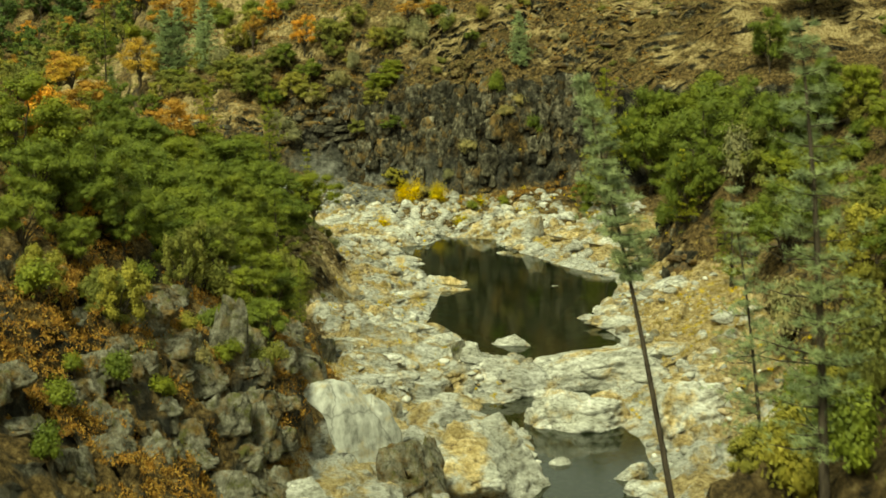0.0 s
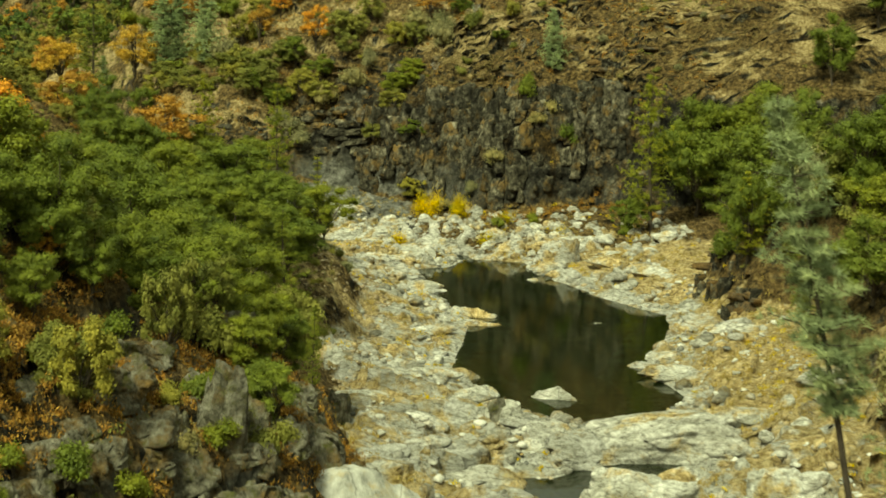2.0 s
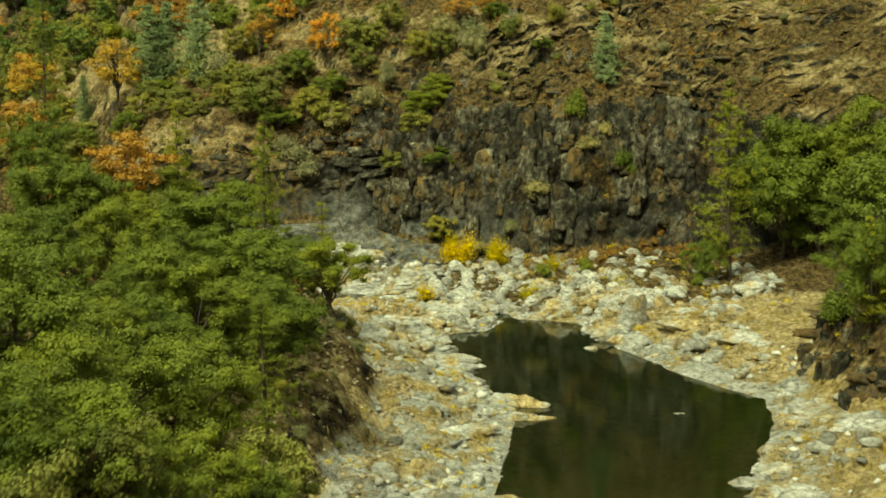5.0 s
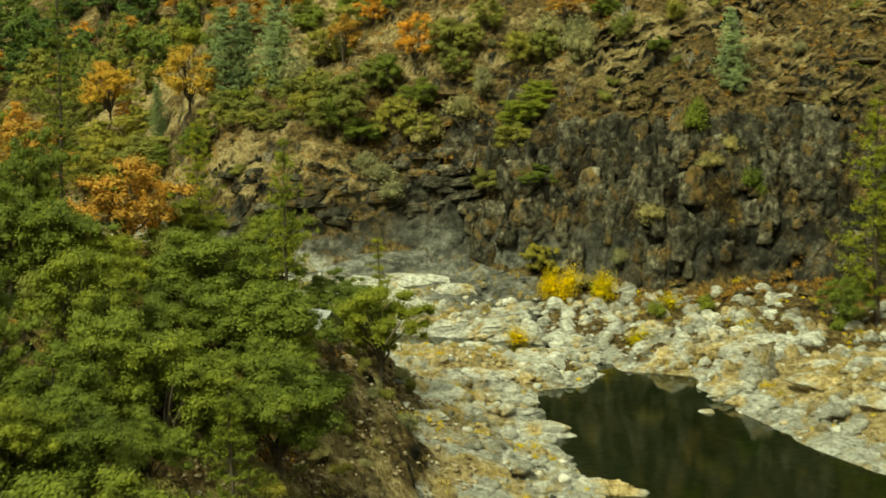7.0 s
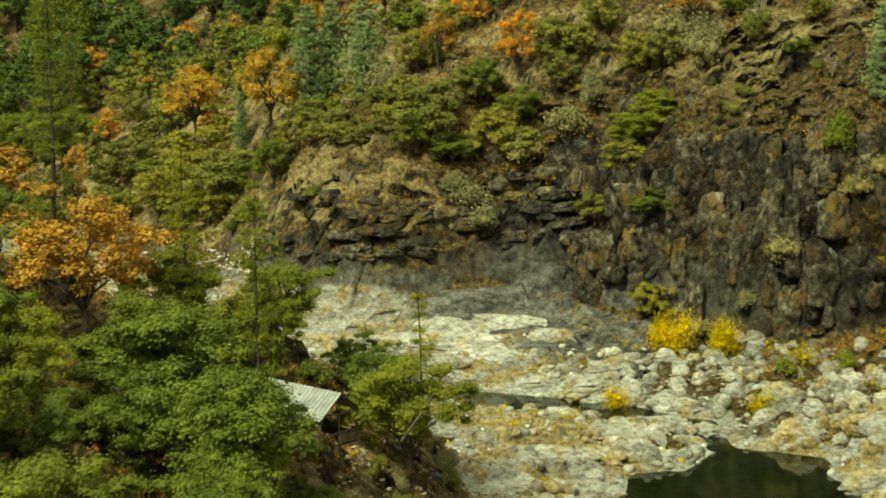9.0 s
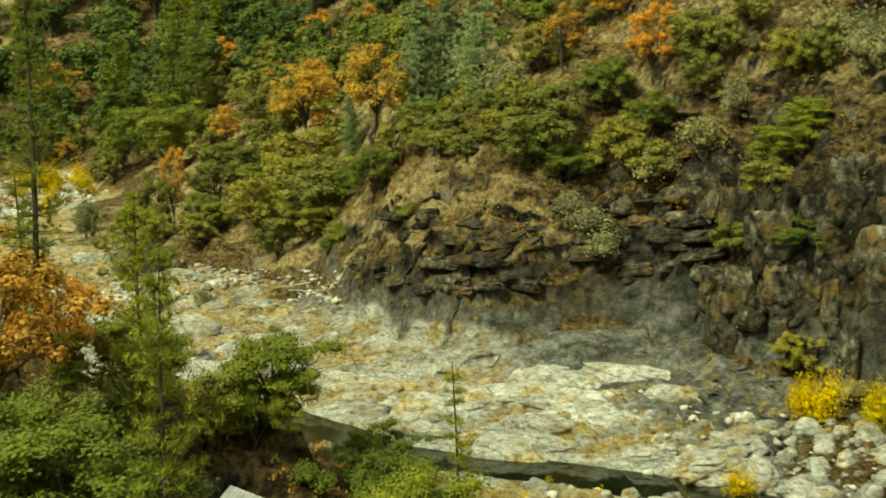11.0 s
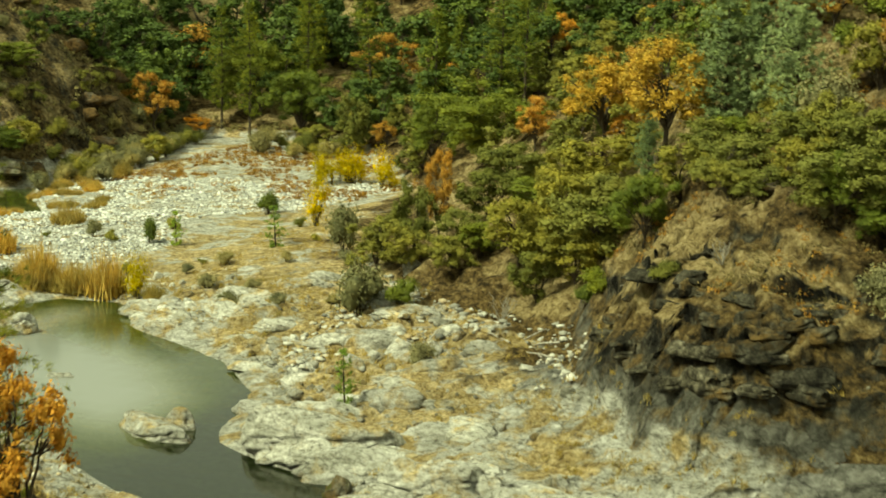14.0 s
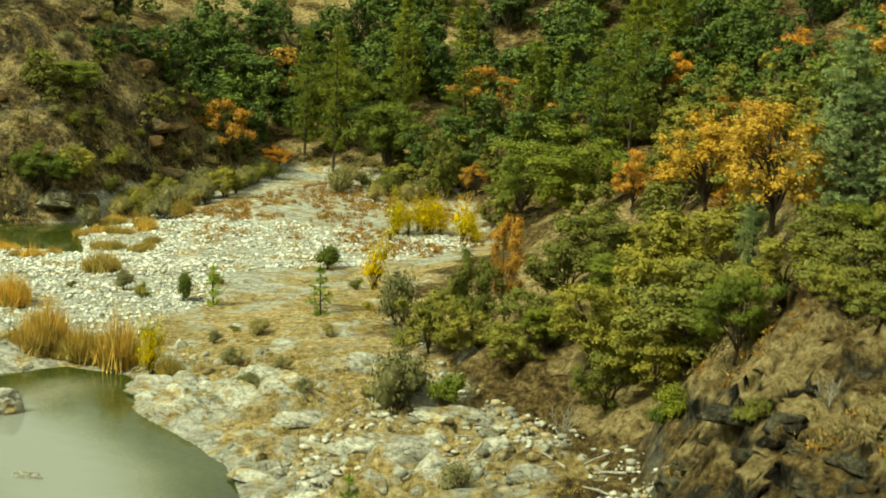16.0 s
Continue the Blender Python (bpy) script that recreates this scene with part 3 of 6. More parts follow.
wx_, wy_ = np.meshgrid(np.linspace(-180, 70, 126), np.linspace(10, 420, 206))
wi = np.arange(wx_.size).reshape(wx_.shape)
me = mesh_of("water", np.stack([wx_, wy_, 0 * wx_], -1).reshape(-1, 3), np.stack([wi[:-1, :-1], wi[:-1, 1:], wi[1:, 1:], wi[1:, :-1]], -1).reshape(-1, 4), True)
# Mask of the painted sky reflection, strongest in the middle of the upper pool.
me.attributes.new("sky_tint", "FLOAT", "POINT").data.foreach_set("value", (smooth(-36, -50, wx_) * (0.2 + 0.8 * smooth(1.5, 9, inside(POOL_UPPER, wx_, wy_) + 2.5 * fbm(wx_, wy_, 9, 3, 88)))).astype(np.float32).ravel())
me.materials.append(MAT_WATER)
tagged(new("water", me), "still dark green river pools with shallow margins", "river", kind="structure")


# ---------------------------------------------------------------- trees
def tube(points, radii, sides=6):
    pts = np.asarray(points, float)
    ring = np.linspace(0, 2 * np.pi, sides, endpoint=False)
    verts = []
    for k, p in enumerate(pts):
        d = pts[min(k + 1, len(pts) - 1)] - pts[max(k - 1, 0)]
        d = d / (np.linalg.norm(d) + 1e-9)
        a = np.cross(d, (0.3, 0.9, 0.2))
        a /= np.linalg.norm(a) + 1e-9
        b = np.cross(d, a)
        verts.append(p + radii[k] * (np.cos(ring)[:, None] * a + np.sin(ring)[:, None] * b))
    verts = np.concatenate(verts)
    faces = []
    for k in range(len(pts) - 1):
        for s in range(sides):
            n = (s + 1) % sides
            faces.append((k * sides + s, k * sides + n, (k + 1) * sides + n, (k + 1) * sides + s))
    return verts, np.array(faces)


def joined(pieces):
    vs, fs, n = [], [], 0
    for v, f in pieces:
        vs.append(v)
        fs.append(f + n)
        n += len(v)
    return np.concatenate(vs), np.concatenate(fs)


def icosphere(level):
    bm = bmesh.new()
    bmesh.ops.create_icosphere(bm, subdivisions=level, radius=1.0)
    v = np.array([p.co[:] for p in bm.verts])
    f = np.array([[p.index for p in q.verts] for q in bm.faces])
    bm.free()
    return v, f


def cores(cs, rs, share, squash, level, rng):
    """The dense inside of each clump of leaves."""
    v, f = icosphere(level)
    pieces = []
    for c, r in zip(cs, rs):
        rough = share * r * (1 + 0.13 * rng.normal(size=(len(v), 1)))
        pieces.append((c + v * rough * np.array([1.08, 1.08, squash]), f))
    return joined(pieces)


def leaf_points(centres, normals, along, length, width, rng):
    """Pointed leaves and leaf sprays, three corners each."""
    n = len(centres)
    nrm = normals / (np.linalg.norm(normals, axis=1, keepdims=True) + 1e-9)
    a = along - (along * nrm).sum(1, keepdims=True) * nrm
    a /= np.linalg.norm(a, axis=1, keepdims=True) + 1e-9
    b = np.cross(nrm, a)
    ln = (length * rng.uniform(0.6, 1.4, n))[:, None]
    wd = (width * rng.uniform(0.6, 1.4, n))[:, None]
    v = np.stack([centres - a * ln * 0.4 + b * wd * 0.5, centres + a * ln * 0.6, centres - a * ln * 0.4 - b * wd * 0.5], 1).reshape(-1, 3)
    return v, np.arange(3 * n).reshape(-1, 3)


def unit(rng, n):
    v = rng.normal(size=(n, 3))
    return v / np.linalg.norm(v, axis=1, keepdims=True)


def bough(start, end, r0, r1, rng, sag=0.1, steps=5, sides=5, wild=0.05):
    t = np.linspace(0, 1, steps)[:, None]
    d = np.linalg.norm(np.subtract(end, start))
    pts = np.asarray(start) * (1 - t) + np.asarray(end) * t
    wave = rng.normal(size=(steps, 3)) * wild * d * np.sin(np.pi * t)
    wave[:, 2] -= sag * d * np.sin(np.pi * t[:, 0])
    return tube(pts + wave, np.linspace(r0, r1, steps), sides)


def thing(name, label, category, parts, group=""):
    """A thing built of parts; kept as the pattern of its copies, which takes the first place asked for."""
    base = tagged(new(name), label, category, group)
    for pname, me, mat in parts:
        made = child(pname, me, mat, base)
        if pname == "stem":
            tagged(made, kind="stuff")
    base["fresh"] = 1
    return base


def broadleaf(name, label, leaf, seed, h=8.0, w=8.0, clumps=26, n=5200, size=0.3, clear=0.18, airy=0.0, stem=0.2):
    """An oak: forked limbs and a crown of separate clumps of leaves."""
    rng = np.random.default_rng(seed)
    wood = []
    fork = np.array([rng.uniform(-0.05, 0.05) * w, rng.uniform(-0.05, 0.05) * w, clear * h + 0.06 * h])
    wood.append(bough((0, 0, -0.6), fork, stem, stem * 0.75, rng, 0, 5, 8))
    cs, rs = [], []
    lobes = []
    for k in range(max(7, clumps // 3)):
        a, u = rng.uniform(0, 2 * np.pi), rng.uniform(-0.7 if clear > 0.03 else -1.0, 1.0)
        reach = rng.uniform(0.5, 1.0) ** 0.5
        side = math.sqrt(max(0.0, 1 - u * u * (1.0 if clear > 0.03 else 0.6))) * 0.36 * w * reach * rng.uniform(0.8, 1.2)
        side *= 1 + 0.28 * np.sin(2 * a + seed) + 0.15 * np.sin(3 * a + 2 * seed)
        lobes.append((np.cos(a) * side, np.sin(a) * side, clear * h + (1 - clear) * h * (0.48 + 0.36 * u * reach * (1 + 0.2 * np.sin(a + seed)))))
    for k in range(clumps):
        out = unit(rng, 1)[0]
        out[2] = abs(out[2]) if rng.random() < 0.6 else out[2]
        c = np.array(lobes[k % len(lobes)]) + out * rng.uniform(0.05, 0.135) * w * np.array([1, 1, 0.85])
        cs.append(c)
        rs.append(rng.uniform(0.045, 0.085) * w * (1.0 - 0.15 * airy))
    cs = np.array(cs)
    limbs = rng.choice(clumps, min(14, max(5, clumps // 5)), replace=False)
    for k in limbs:
        mid = fork + (cs[k] - fork) * 0.5 + np.array([0, 0, 0.08 * h])
        wood.append(bough(fork, mid, stem * 0.55, stem * 0.32, rng, -0.08))
        wood.append(bough(mid, cs[k], stem * 0.32, stem * 0.1, rng, -0.05))
        for j in np.argsort(((cs - mid) ** 2).sum(1))[:4]:
            wood.append(bough(mid, cs[j], stem * 0.22, stem * 0.06, rng, 0.0, 4, 4))
    per = np.array(rs) ** 2
    which = rng.choice(clumps, n, p=per / per.sum())
    d = unit(rng, n)
    d[:, 2] = np.where((d[:, 2] < -0.3) & (rng.random(n) < 0.7), -d[:, 2], d[:, 2])
    shell = rng.uniform(0.45, 1.3, n)
    lump = 1 + 0.35 * np.sin(5.3 * d[:, 0] + which) * np.sin(4.7 * d[:, 1] + 2 * which)
    centres = cs[which] + d * (np.array(rs)[which] * shell * lump)[:, None] * np.array([1.08, 1.08, 0.8])
    centres += rng.normal(size=(n, 3)) * 0.014 * w
    normals = d + np.array([0, 0, 0.45]) + 0.32 * rng.normal(size=(n, 3))
    v, f = joined([leaf_points(centres, normals, unit(rng, n), size, size * 0.8, rng), cores(cs, rs, 0.66 - 0.4 * airy, 0.85, 1, rng)])
    tv, tf = joined(wood)
    return thing(name, label, "tree", [("trunk", mesh_of("trunk", tv, tf, True), MAT_BARK), ("crown", mesh_of("crown", v, f), LEAF[leaf])])


def conifer(name, label, leaf, seed, h=14.0, w=5.0, whorls=26, per=6, tufts=9, needles=10, length=0.42, bare=0.2, ragged=0.3, lean=0.0, droop=0.0, stem=0.2, open_=0.5, slim=0.2):
    """A pine: one tall stem with whorls of boughs that end in tufts of needles."""
    rng = np.random.default_rng(seed)
    z = np.linspace(0, 1, 10)
    path = np.stack([lean * z * h + 0.015 * h * np.sin(3 * z), 0.012 * h * np.sin(4 * z + 1), z * h - 0.6 * (1 - z)], 1)
    wood = [tube(path, stem * (1 - 0.92 * z) + 0.015, 7)]
    tc, tn = [], []
    for k in range(whorls):
        t = bare + (1 - bare) * (k + rng.uniform(-0.4, 0.4)) / whorls
        t = min(max(t, bare * 0.8), 0.985)
        at = np.array([np.interp(t, z, path[:, i]) for i in range(3)])
        taper = (1 - (t - bare) / (1 - bare + 1e-6)) ** 0.75 * 0.9 + 0.1
        low = smooth(-0.05, 0.25, (t - bare) / (1 - bare)) * 0.5 + 0.5
        for j in range(per):
            a = rng.uniform(0, 2 * np.pi)
            reach = 0.5 * w * taper * low * rng.uniform(1 - ragged, 1 + 0.4 * ragged)
            end = at + np.array([np.cos(a) * reach, np.sin(a) * reach, reach * (0.35 - droop) * rng.uniform(0.4, 1.3)])
            wood.append(bough(at, end, stem * 0.22 * taper + 0.01, 0.008, rng, 0.06, 3, 3))
            m = max(2, int(tufts * (0.35 + 0.65 * taper)))
            s = rng.uniform(open_ * 0.5, 1.05, m)[:, None]
            c = at + (end - at) * s + rng.normal(size=(m, 3)) * np.array([0.09, 0.09, 0.05]) * reach * 1.2
            tc.append(np.repeat(c, needles, 0))
            tn.append(np.repeat((end - at)[None] / (np.linalg.norm(end - at) + 1e-6), m * needles, 0))
    tc, tn = np.concatenate(tc), np.concatenate(tn)
    n = len(tc)
    along = unit(rng, n) + 0.5 * tn + np.array([0, 0, 0.35])
    along /= np.linalg.norm(along, axis=1, keepdims=True)
    centres = tc + along * length * 0.45
    v, f = leaf_points(centres, unit(rng, n), along, length, length * slim, rng)
    tv, tf = joined(wood)
    return thing(name, label, "tree", [("trunk", mesh_of("trunk", tv, tf, True), MAT_BARK), ("crown", mesh_of("crown", v, f), LEAF[leaf])])


def shrub(name, label, leaf, seed, h=1.6, w=2.2, n=1500, size=0.16, clumps=9, slim=0.72, up=0.0, fuzz=0.04):
    rng = np.random.default_rng(seed)
    wood, cs, rs = [], [], []
    for k in range(clumps):
        a, r = rng.uniform(0, 2 * np.pi), rng.uniform(0, 0.34) * w
        c = np.array([np.cos(a) * r, np.sin(a) * r, h * rng.uniform(0.3, 0.72)])
        cs.append(c)
        rs.append(rng.uniform(0.16, 0.28) * w)
        wood.append(bough((0.05 * np.cos(a), 0.05 * np.sin(a), -0.2), c, 0.035, 0.01, rng, -0.05, 4, 4))
    cs, rs = np.array(cs), np.array(rs)
    which = rng.integers(0, clumps, n)
    d = unit(rng, n)
    d[:, 2] = np.where(d[:, 2] < -0.4, -d[:, 2], d[:, 2])
    centres = cs[which] + d * (rs[which] * rng.uniform(0.4, 1.1, n) ** 0.6)[:, None] * np.array([1, 1, min(1.1, 0.9 * h / w + 0.25)])
    centres += rng.normal(size=(n, 3)) * fuzz * w * np.array([1, 1, 1.3])
    centres[:, 2] = np.maximum(centres[:, 2], 0.02)
    v, f = leaf_points(centres, d + np.array([0, 0, 0.5]) + 0.6 * rng.normal(size=(n, 3)), unit(rng, n) + np.array([0, 0, up]), size, size * slim, rng)
    v, f = joined([(v, f), cores(cs, rs, 0.6 - 0.25 * up, min(1.1, 0.9 * h / w + 0.25), 1, rng)])
    tv, tf = joined(wood)
    return thing(name, label, "shrub", [("stem", mesh_of("stem", tv, tf, True), MAT_BARK), ("crown", mesh_of("crown", v, f), LEAF[leaf])])


def plant(pattern, x, y, scale=1.0, turn=0.0, sink=0.1, tall=1.0, lean=0.0, fat=0.0):
    """Sets the pattern itself, or a copy of it, on the ground at x, y."""
    m = Matrix.Translation((x, y, height(x, y) - sink)) @ Euler((radians(lean), 0, radians(turn))).to_matrix().to_4x4() @ Matrix.Diagonal((scale * (1 + fat + 1.3 * fat * math.sin(3.1 * x + y)), scale * (1 + fat + 1.3 * fat * math.cos(2.3 * y - x)), scale * tall, 1))
    if pattern.get("fresh"):
        del pattern["fresh"]
        pattern.matrix_basis = m
        return pattern
    made = copy_thing(pattern, Matrix.Identity(4))
    made.matrix_basis = m
    return made

# ---------------------------------------------------------------- patterns of plants
OAK = [broadleaf("live_oak", "live oak with a dense rounded green crown", "green", 100 + k, 8.5, 8.5, 100, 22000, 0.15, 0.05) for k in range(4)]
OLIVE = [broadleaf("scrub_oak", "low scrub oak with an olive-green crown", "olive", 110 + k, 5.2, 6.2, 72, 9000, 0.17, 0.0, 0.0, 0.12) for k in range(3)]
FARSCRUB = [broadleaf("scrub_oak", "low scrub oak with an olive-green crown", "olive", 114 + k, 6.2, 6.5, 50, 2400, 0.3, 0.0, 0.0, 0.12) for k in range(2)]
DARK = [broadleaf("canyon_oak", "dark green canyon oak on the slope", "dark", 120 + k, 9, 8, 70, 4200, 0.3, 0.0) for k in range(3)]
GOLD = [broadleaf("black_oak", "black oak in golden leaf with dark forked limbs", "yellow", 140 + k, 15, 11, 100, 9500, 0.24, 0.28, 0.5, 0.3) for k in range(2)]
RUST = [broadleaf("black_oak", "black oak in orange autumn leaf", "orange", 150 + k, 9, 7.5, 70, 6500, 0.21, 0.08, 0.4) for k in range(2)]
GPINE = [conifer("grey_pine", "blue-green grey pine with a soft conical crown", "blue", 160 + k, 15, 8.6, 36, 7, 11, 18, 0.34, 0.05, 0.6) for k in range(2)]
PINE = [conifer("ponderosa_pine", "tall slender pine with open green boughs", "pine", 170 + k, 15, 6.4, 22, 5, 8, 12, 0.42, 0.18, 0.6, slim=0.13) for k in range(2)]
FARPINE = [conifer("ponderosa_pine", "tall pine among the far oaks", "pine", 180 + k, 15, 5.5, 20, 5, 5, 7, 0.8, 0.15, 0.4) for k in range(2)]
SAPLING = [conifer("pine_sapling", "young green pine sapling on the rocks", "fresh", 190, 4.2, 2.2, 10, 5, 4, 9, 0.28, 0.12, 0.4, 0.0, 0.0, 0.07)]
BUSH = [shrub("shrub", "rounded olive-green shrub on the slope", "olive", 200 + k, 2.4, 3.4, 2400, 0.18, 11) for k in range(2)]
GREEN = [shrub("shrub", "leafy bright green shrub on the slope", "green", 210 + k, 2.4, 3.0, 2200, 0.18, 10) for k in range(2)]
GREYB = [shrub("brush", "dry grey-brown brush on the slope", "grey", 220 + k, 1.8, 2.8, 2200, 0.14, 10) for k in range(2)]
LEMON = [shrub("willow", "yellow autumn willow clump by the water", "lemon", 230 + k, 2.4, 2.6, 850, 0.17, 9 + 3 * k, 0.36, 1.4, 0.1 + 0.02 * k) for k in range(3)]


def reeds(seed, h=1.7, w=2.4, n=900):
    """A stand of upright dry stems that bend outwards."""
    r = np.random.default_rng(seed)
    a, d = r.uniform(0, 2 * np.pi, n), np.sqrt(r.random(n)) * 0.5 * w
    base = np.stack([np.cos(a) * d, np.sin(a) * d, np.zeros(n)], 1)
    up = np.stack([np.cos(a) * d * 0.35, np.sin(a) * d * 0.35, np.ones(n)], 1) + 0.16 * r.normal(size=(n, 3))
    up /= np.linalg.norm(up, axis=1, keepdims=True)
    ln = h * r.uniform(0.45, 1.0, n) * (1.1 - 0.5 * d / (0.5 * w))
    v, f = leaf_points(base + up * (0.4 * ln)[:, None], unit(r, n), up, ln, 0.07, r)
    return thing("reed_clump", "stand of tall straw-coloured reeds by the water", "reeds", [("stem", mesh_of("stem", v, f), LEAF["straw"])])


STRAW = [reeds(240 + k) for k in range(2)]

rng = np.random.default_rng(7)


def some(patterns):
    return patterns[rng.integers(len(patterns))]


def grove(patterns, places):
    """Places: x, y, scale, height against the pattern's."""
    for x, y, s, tall in places:
        plant(some(patterns), x, y, s, rng.uniform(0, 360), 0.1, tall, 0.0, 0.13 if patterns in (OAK, OLIVE, DARK) else 0.0)


def clumps(patterns, places, unit_w):
    """Wide stands made of several clumps side by side."""
    for x, y, s, tall in places:
        for k in range(max(1, round((s / unit_w) ** 1.6))):
            a, r = rng.uniform(0, 2 * np.pi), max(0.0, s - unit_w) * rng.uniform(0, 1.1)
            plant(some(patterns), x + np.cos(a) * r, y + 0.45 * np.sin(a) * r, unit_w * rng.uniform(0.45, 1.35), rng.uniform(0, 360), 0.05, min(2.2 if patterns is STRAW else 1.5, tall * s / unit_w) * rng.uniform(0.6, 1.2))


def scatter(patterns, count, x0, x1, y0, y1, keep, s0=0.7, s1=1.2, tall=1.0):
    """Plants on ground that keep(left, cliff, right, water, z) accepts."""
    n = count * 14
    xs, ys = rng.uniform(x0, x1, n), rng.uniform(y0, y1, n)
    z, _, _, left, cliff, right, water = ground(xs, ys)
    ok = np.flatnonzero(keep(left, cliff, right, water, z))[:count]
    for k in ok:
        plant(some(patterns), xs[k], ys[k], rng.uniform(s0, s1), rng.uniform(0, 360), 0.1, tall)


# trees and shrubs, by kind
grove(OAK, [
    (-9.3, 143.3, 0.48, 1.06), (-10.5, 205.6, 0.72, 1.15), (-8.9, 187.8, 0.7, 1.15), (-4.7, 196.6, 0.75, 1.15), (-1.7, 189.3, 0.83, 1), (1.7, 211.5, 1.01, 0.86),
    (4.8, 206.7, 0.87, 0.98), (4.9, 212.5, 0.6, 0.8), (-6, 139, 0.5, 1.07), (1.5, 187.6, 0.88, 0.94), (-4.5, 133.8, 0.51, 1.17), (6.4, 194.2, 0.8, 1.07),
    (-1.4, 174, 0.64, 1.06), (-7, 129.6, 0.49, 1.17), (1.9, 137.4, 0.47, 1.06), (3.1, 127.2, 0.52, 1.02), (-2.3, 228.7, 0.63, 0.97), (-9.8, 138.8, 0.69, 1),
    (-12.3, 134, 0.62, 1.07), (-8.5, 207.1, 0.93, 0.96), (-9.4, 128.4, 0.64, 1.08),
])
grove(OAK, [
    (-0.7, 214.1, 0.96, 0.85), (-4.8, 207.6, 0.62, 1.08), (-7.1, 208.9, 0.58, 1.16), (4.9, 215.2, 0.5, 0.75), (-0, 207.7, 0.54, 1.06), (-2.5, 200.9, 0.58, 1),
    (0.3, 194.3, 0.7, 0.92), (-3, 188.3, 0.58, 1.1), (5.6, 201.1, 0.71, 0.9), (5.8, 209.6, 0.5, 0.85), (4.1, 189.8, 0.63, 1.11), (-2.2, 177.5, 0.61, 0.94),
    (0.9, 182.7, 0.49, 1), (-12.3, 223.7, 0.7, 1.33), (2.7, 232.7, 0.44, 1.08), (7.9, 236.3, 0.55, 0.83), (2.9, 234.1, 0.46, 0.62),
])
grove(OAK, [
    (67.3, 272.6, 1.64, 1.25), (76.6, 271.7, 1.3, 1.08), (81.5, 268.3, 1.2, 1.34), (87.2, 274.2, 1.05, 1.25), (71.1, 269.8, 1.03, 1.04), (55.7, 262.7, 0.58, 1.14),
    (61.5, 218.9, 0.53, 1.25), (60.5, 185.4, 1.04, 1.02), (69.7, 211.9, 1.19, 1.25), (98.5, 285.8, 1.23, 1.15), (62.8, 223.6, 1.29, 1.25), (57.6, 214.9, 0.75, 1.81),
    (67.5, 215.9, 0.88, 1.15), (60.1, 224, 0.78, 1.14), (70.1, 274.3, 1.08, 1.15), (75, 214.5, 0.94, 1.15), (68.9, 202.5, 0.96, 1.15), (-6.9, 184.3, 0.64, 1.1),
    (-3.7, 183.4, 0.67, 0.97), (-3.6, 172.5, 0.57, 0.96), (-0.9, 176.7, 0.6, 1.03), (8.9, 309.5, 0.57, 0.75),
])
grove(OAK, [
    (16.3, 311.7, 0.65, 0.78), (26.8, 300.4, 0.61, 0.78), (29.6, 299.9, 0.47, 0.86), (43.1, 299, 0.4, 0.67), (38.6, 310.2, 0.49, 0.71), (12.4, 318.2, 0.67, 1),
    (9.5, 311.5, 0.54, 0.78), (5.6, 313.6, 0.55, 0.67), (28.3, 298.2, 0.64, 0.75), (29.2, 293.3, 0.52, 0.7), (-58.2, 397, 1.77, 0.77), (-70.8, 410.5, 1.04, 1.08),
    (-31.3, 350.5, 0.72, 0.75), (-19, 337.5, 0.7, 0.62), (-12.1, 323.8, 0.63, 1.15), (-7.4, 331.1, 0.6, 0.75), (5.5, 310, 0.44, 1.18), (-34.9, 343.8, 0.53, 0.89),
    (-132.8, 394.8, 1.01, 0.73), (-111.5, 445.1, 1.47, 0.93), (-125.6, 454.4, 1.44, 1.15), (-138.6, 407.2, 0.87, 0.67),
])
grove(OAK, [
    (-12.5, 127, 0.75, 1.1), (-9, 131, 0.7, 1.2), (-5.5, 134.5, 0.72, 1.2), (-2, 140.5, 0.7, 1.1), (0.5, 143, 0.6, 1.2), (-14, 133, 0.9, 1.2), (-9.8, 122.8, 0.5, 1.0), (-13.5, 121, 0.6, 1.1),
    (-3, 147, 0.8, 1.1), (2.4, 150, 0.66, 1.1), (4.6, 155, 0.55, 1.2), (-6, 151, 0.85, 1.2), (-2, 158, 0.8, 1.1), (2, 165, 0.7, 1.2), (-8, 160, 0.9, 1.1), (-11, 168, 0.9, 1.1),
])
grove(GREEN, [(-7, 109, 0.8, 1.1), (-9.5, 104, 0.9, 1.1), (-4, 112, 0.7, 1.0), (-1, 124, 0.8, 1.1), (2, 131, 0.8, 1.2), (-11.5, 111, 1.0, 1.1)])
grove(OLIVE, [
    (-8, 129.9, 0.6, 1.34), (-2.8, 128.6, 0.64, 1.88), (-0.8, 138.6, 0.57, 1.43), (5.5, 159.1, 0.94, 1.33), (-6.5, 113.8, 0.63, 1.65), (-7.3, 115.3, 0.75, 1.08),
    (-11.4, 113.8, 0.58, 1.43), (-6.8, 201.4, 0.76, 1.35), (-1.8, 220.9, 0.63, 1.32), (66.7, 214.4, 1.28, 1.44), (63.8, 191.8, 1.18, 1.3), (55.3, 146.2, 1.13, 1.67),
    (13.2, 310.4, 1.03, 0.91), (20.6, 312.8, 0.66, 1.25), (29, 289.9, 0.75, 0.97), (5.8, 310.4, 1.13, 0.94), (28.3, 308.8, 0.83, 1.11), (20, 317, 0.87, 1.11),
    (-21.1, 337.6, 1.41, 0.96), (-27, 345.9, 1.35, 0.94), (-29.5, 339.8, 1.21, 1.02), (-26.4, 355, 1.52, 0.77),
])
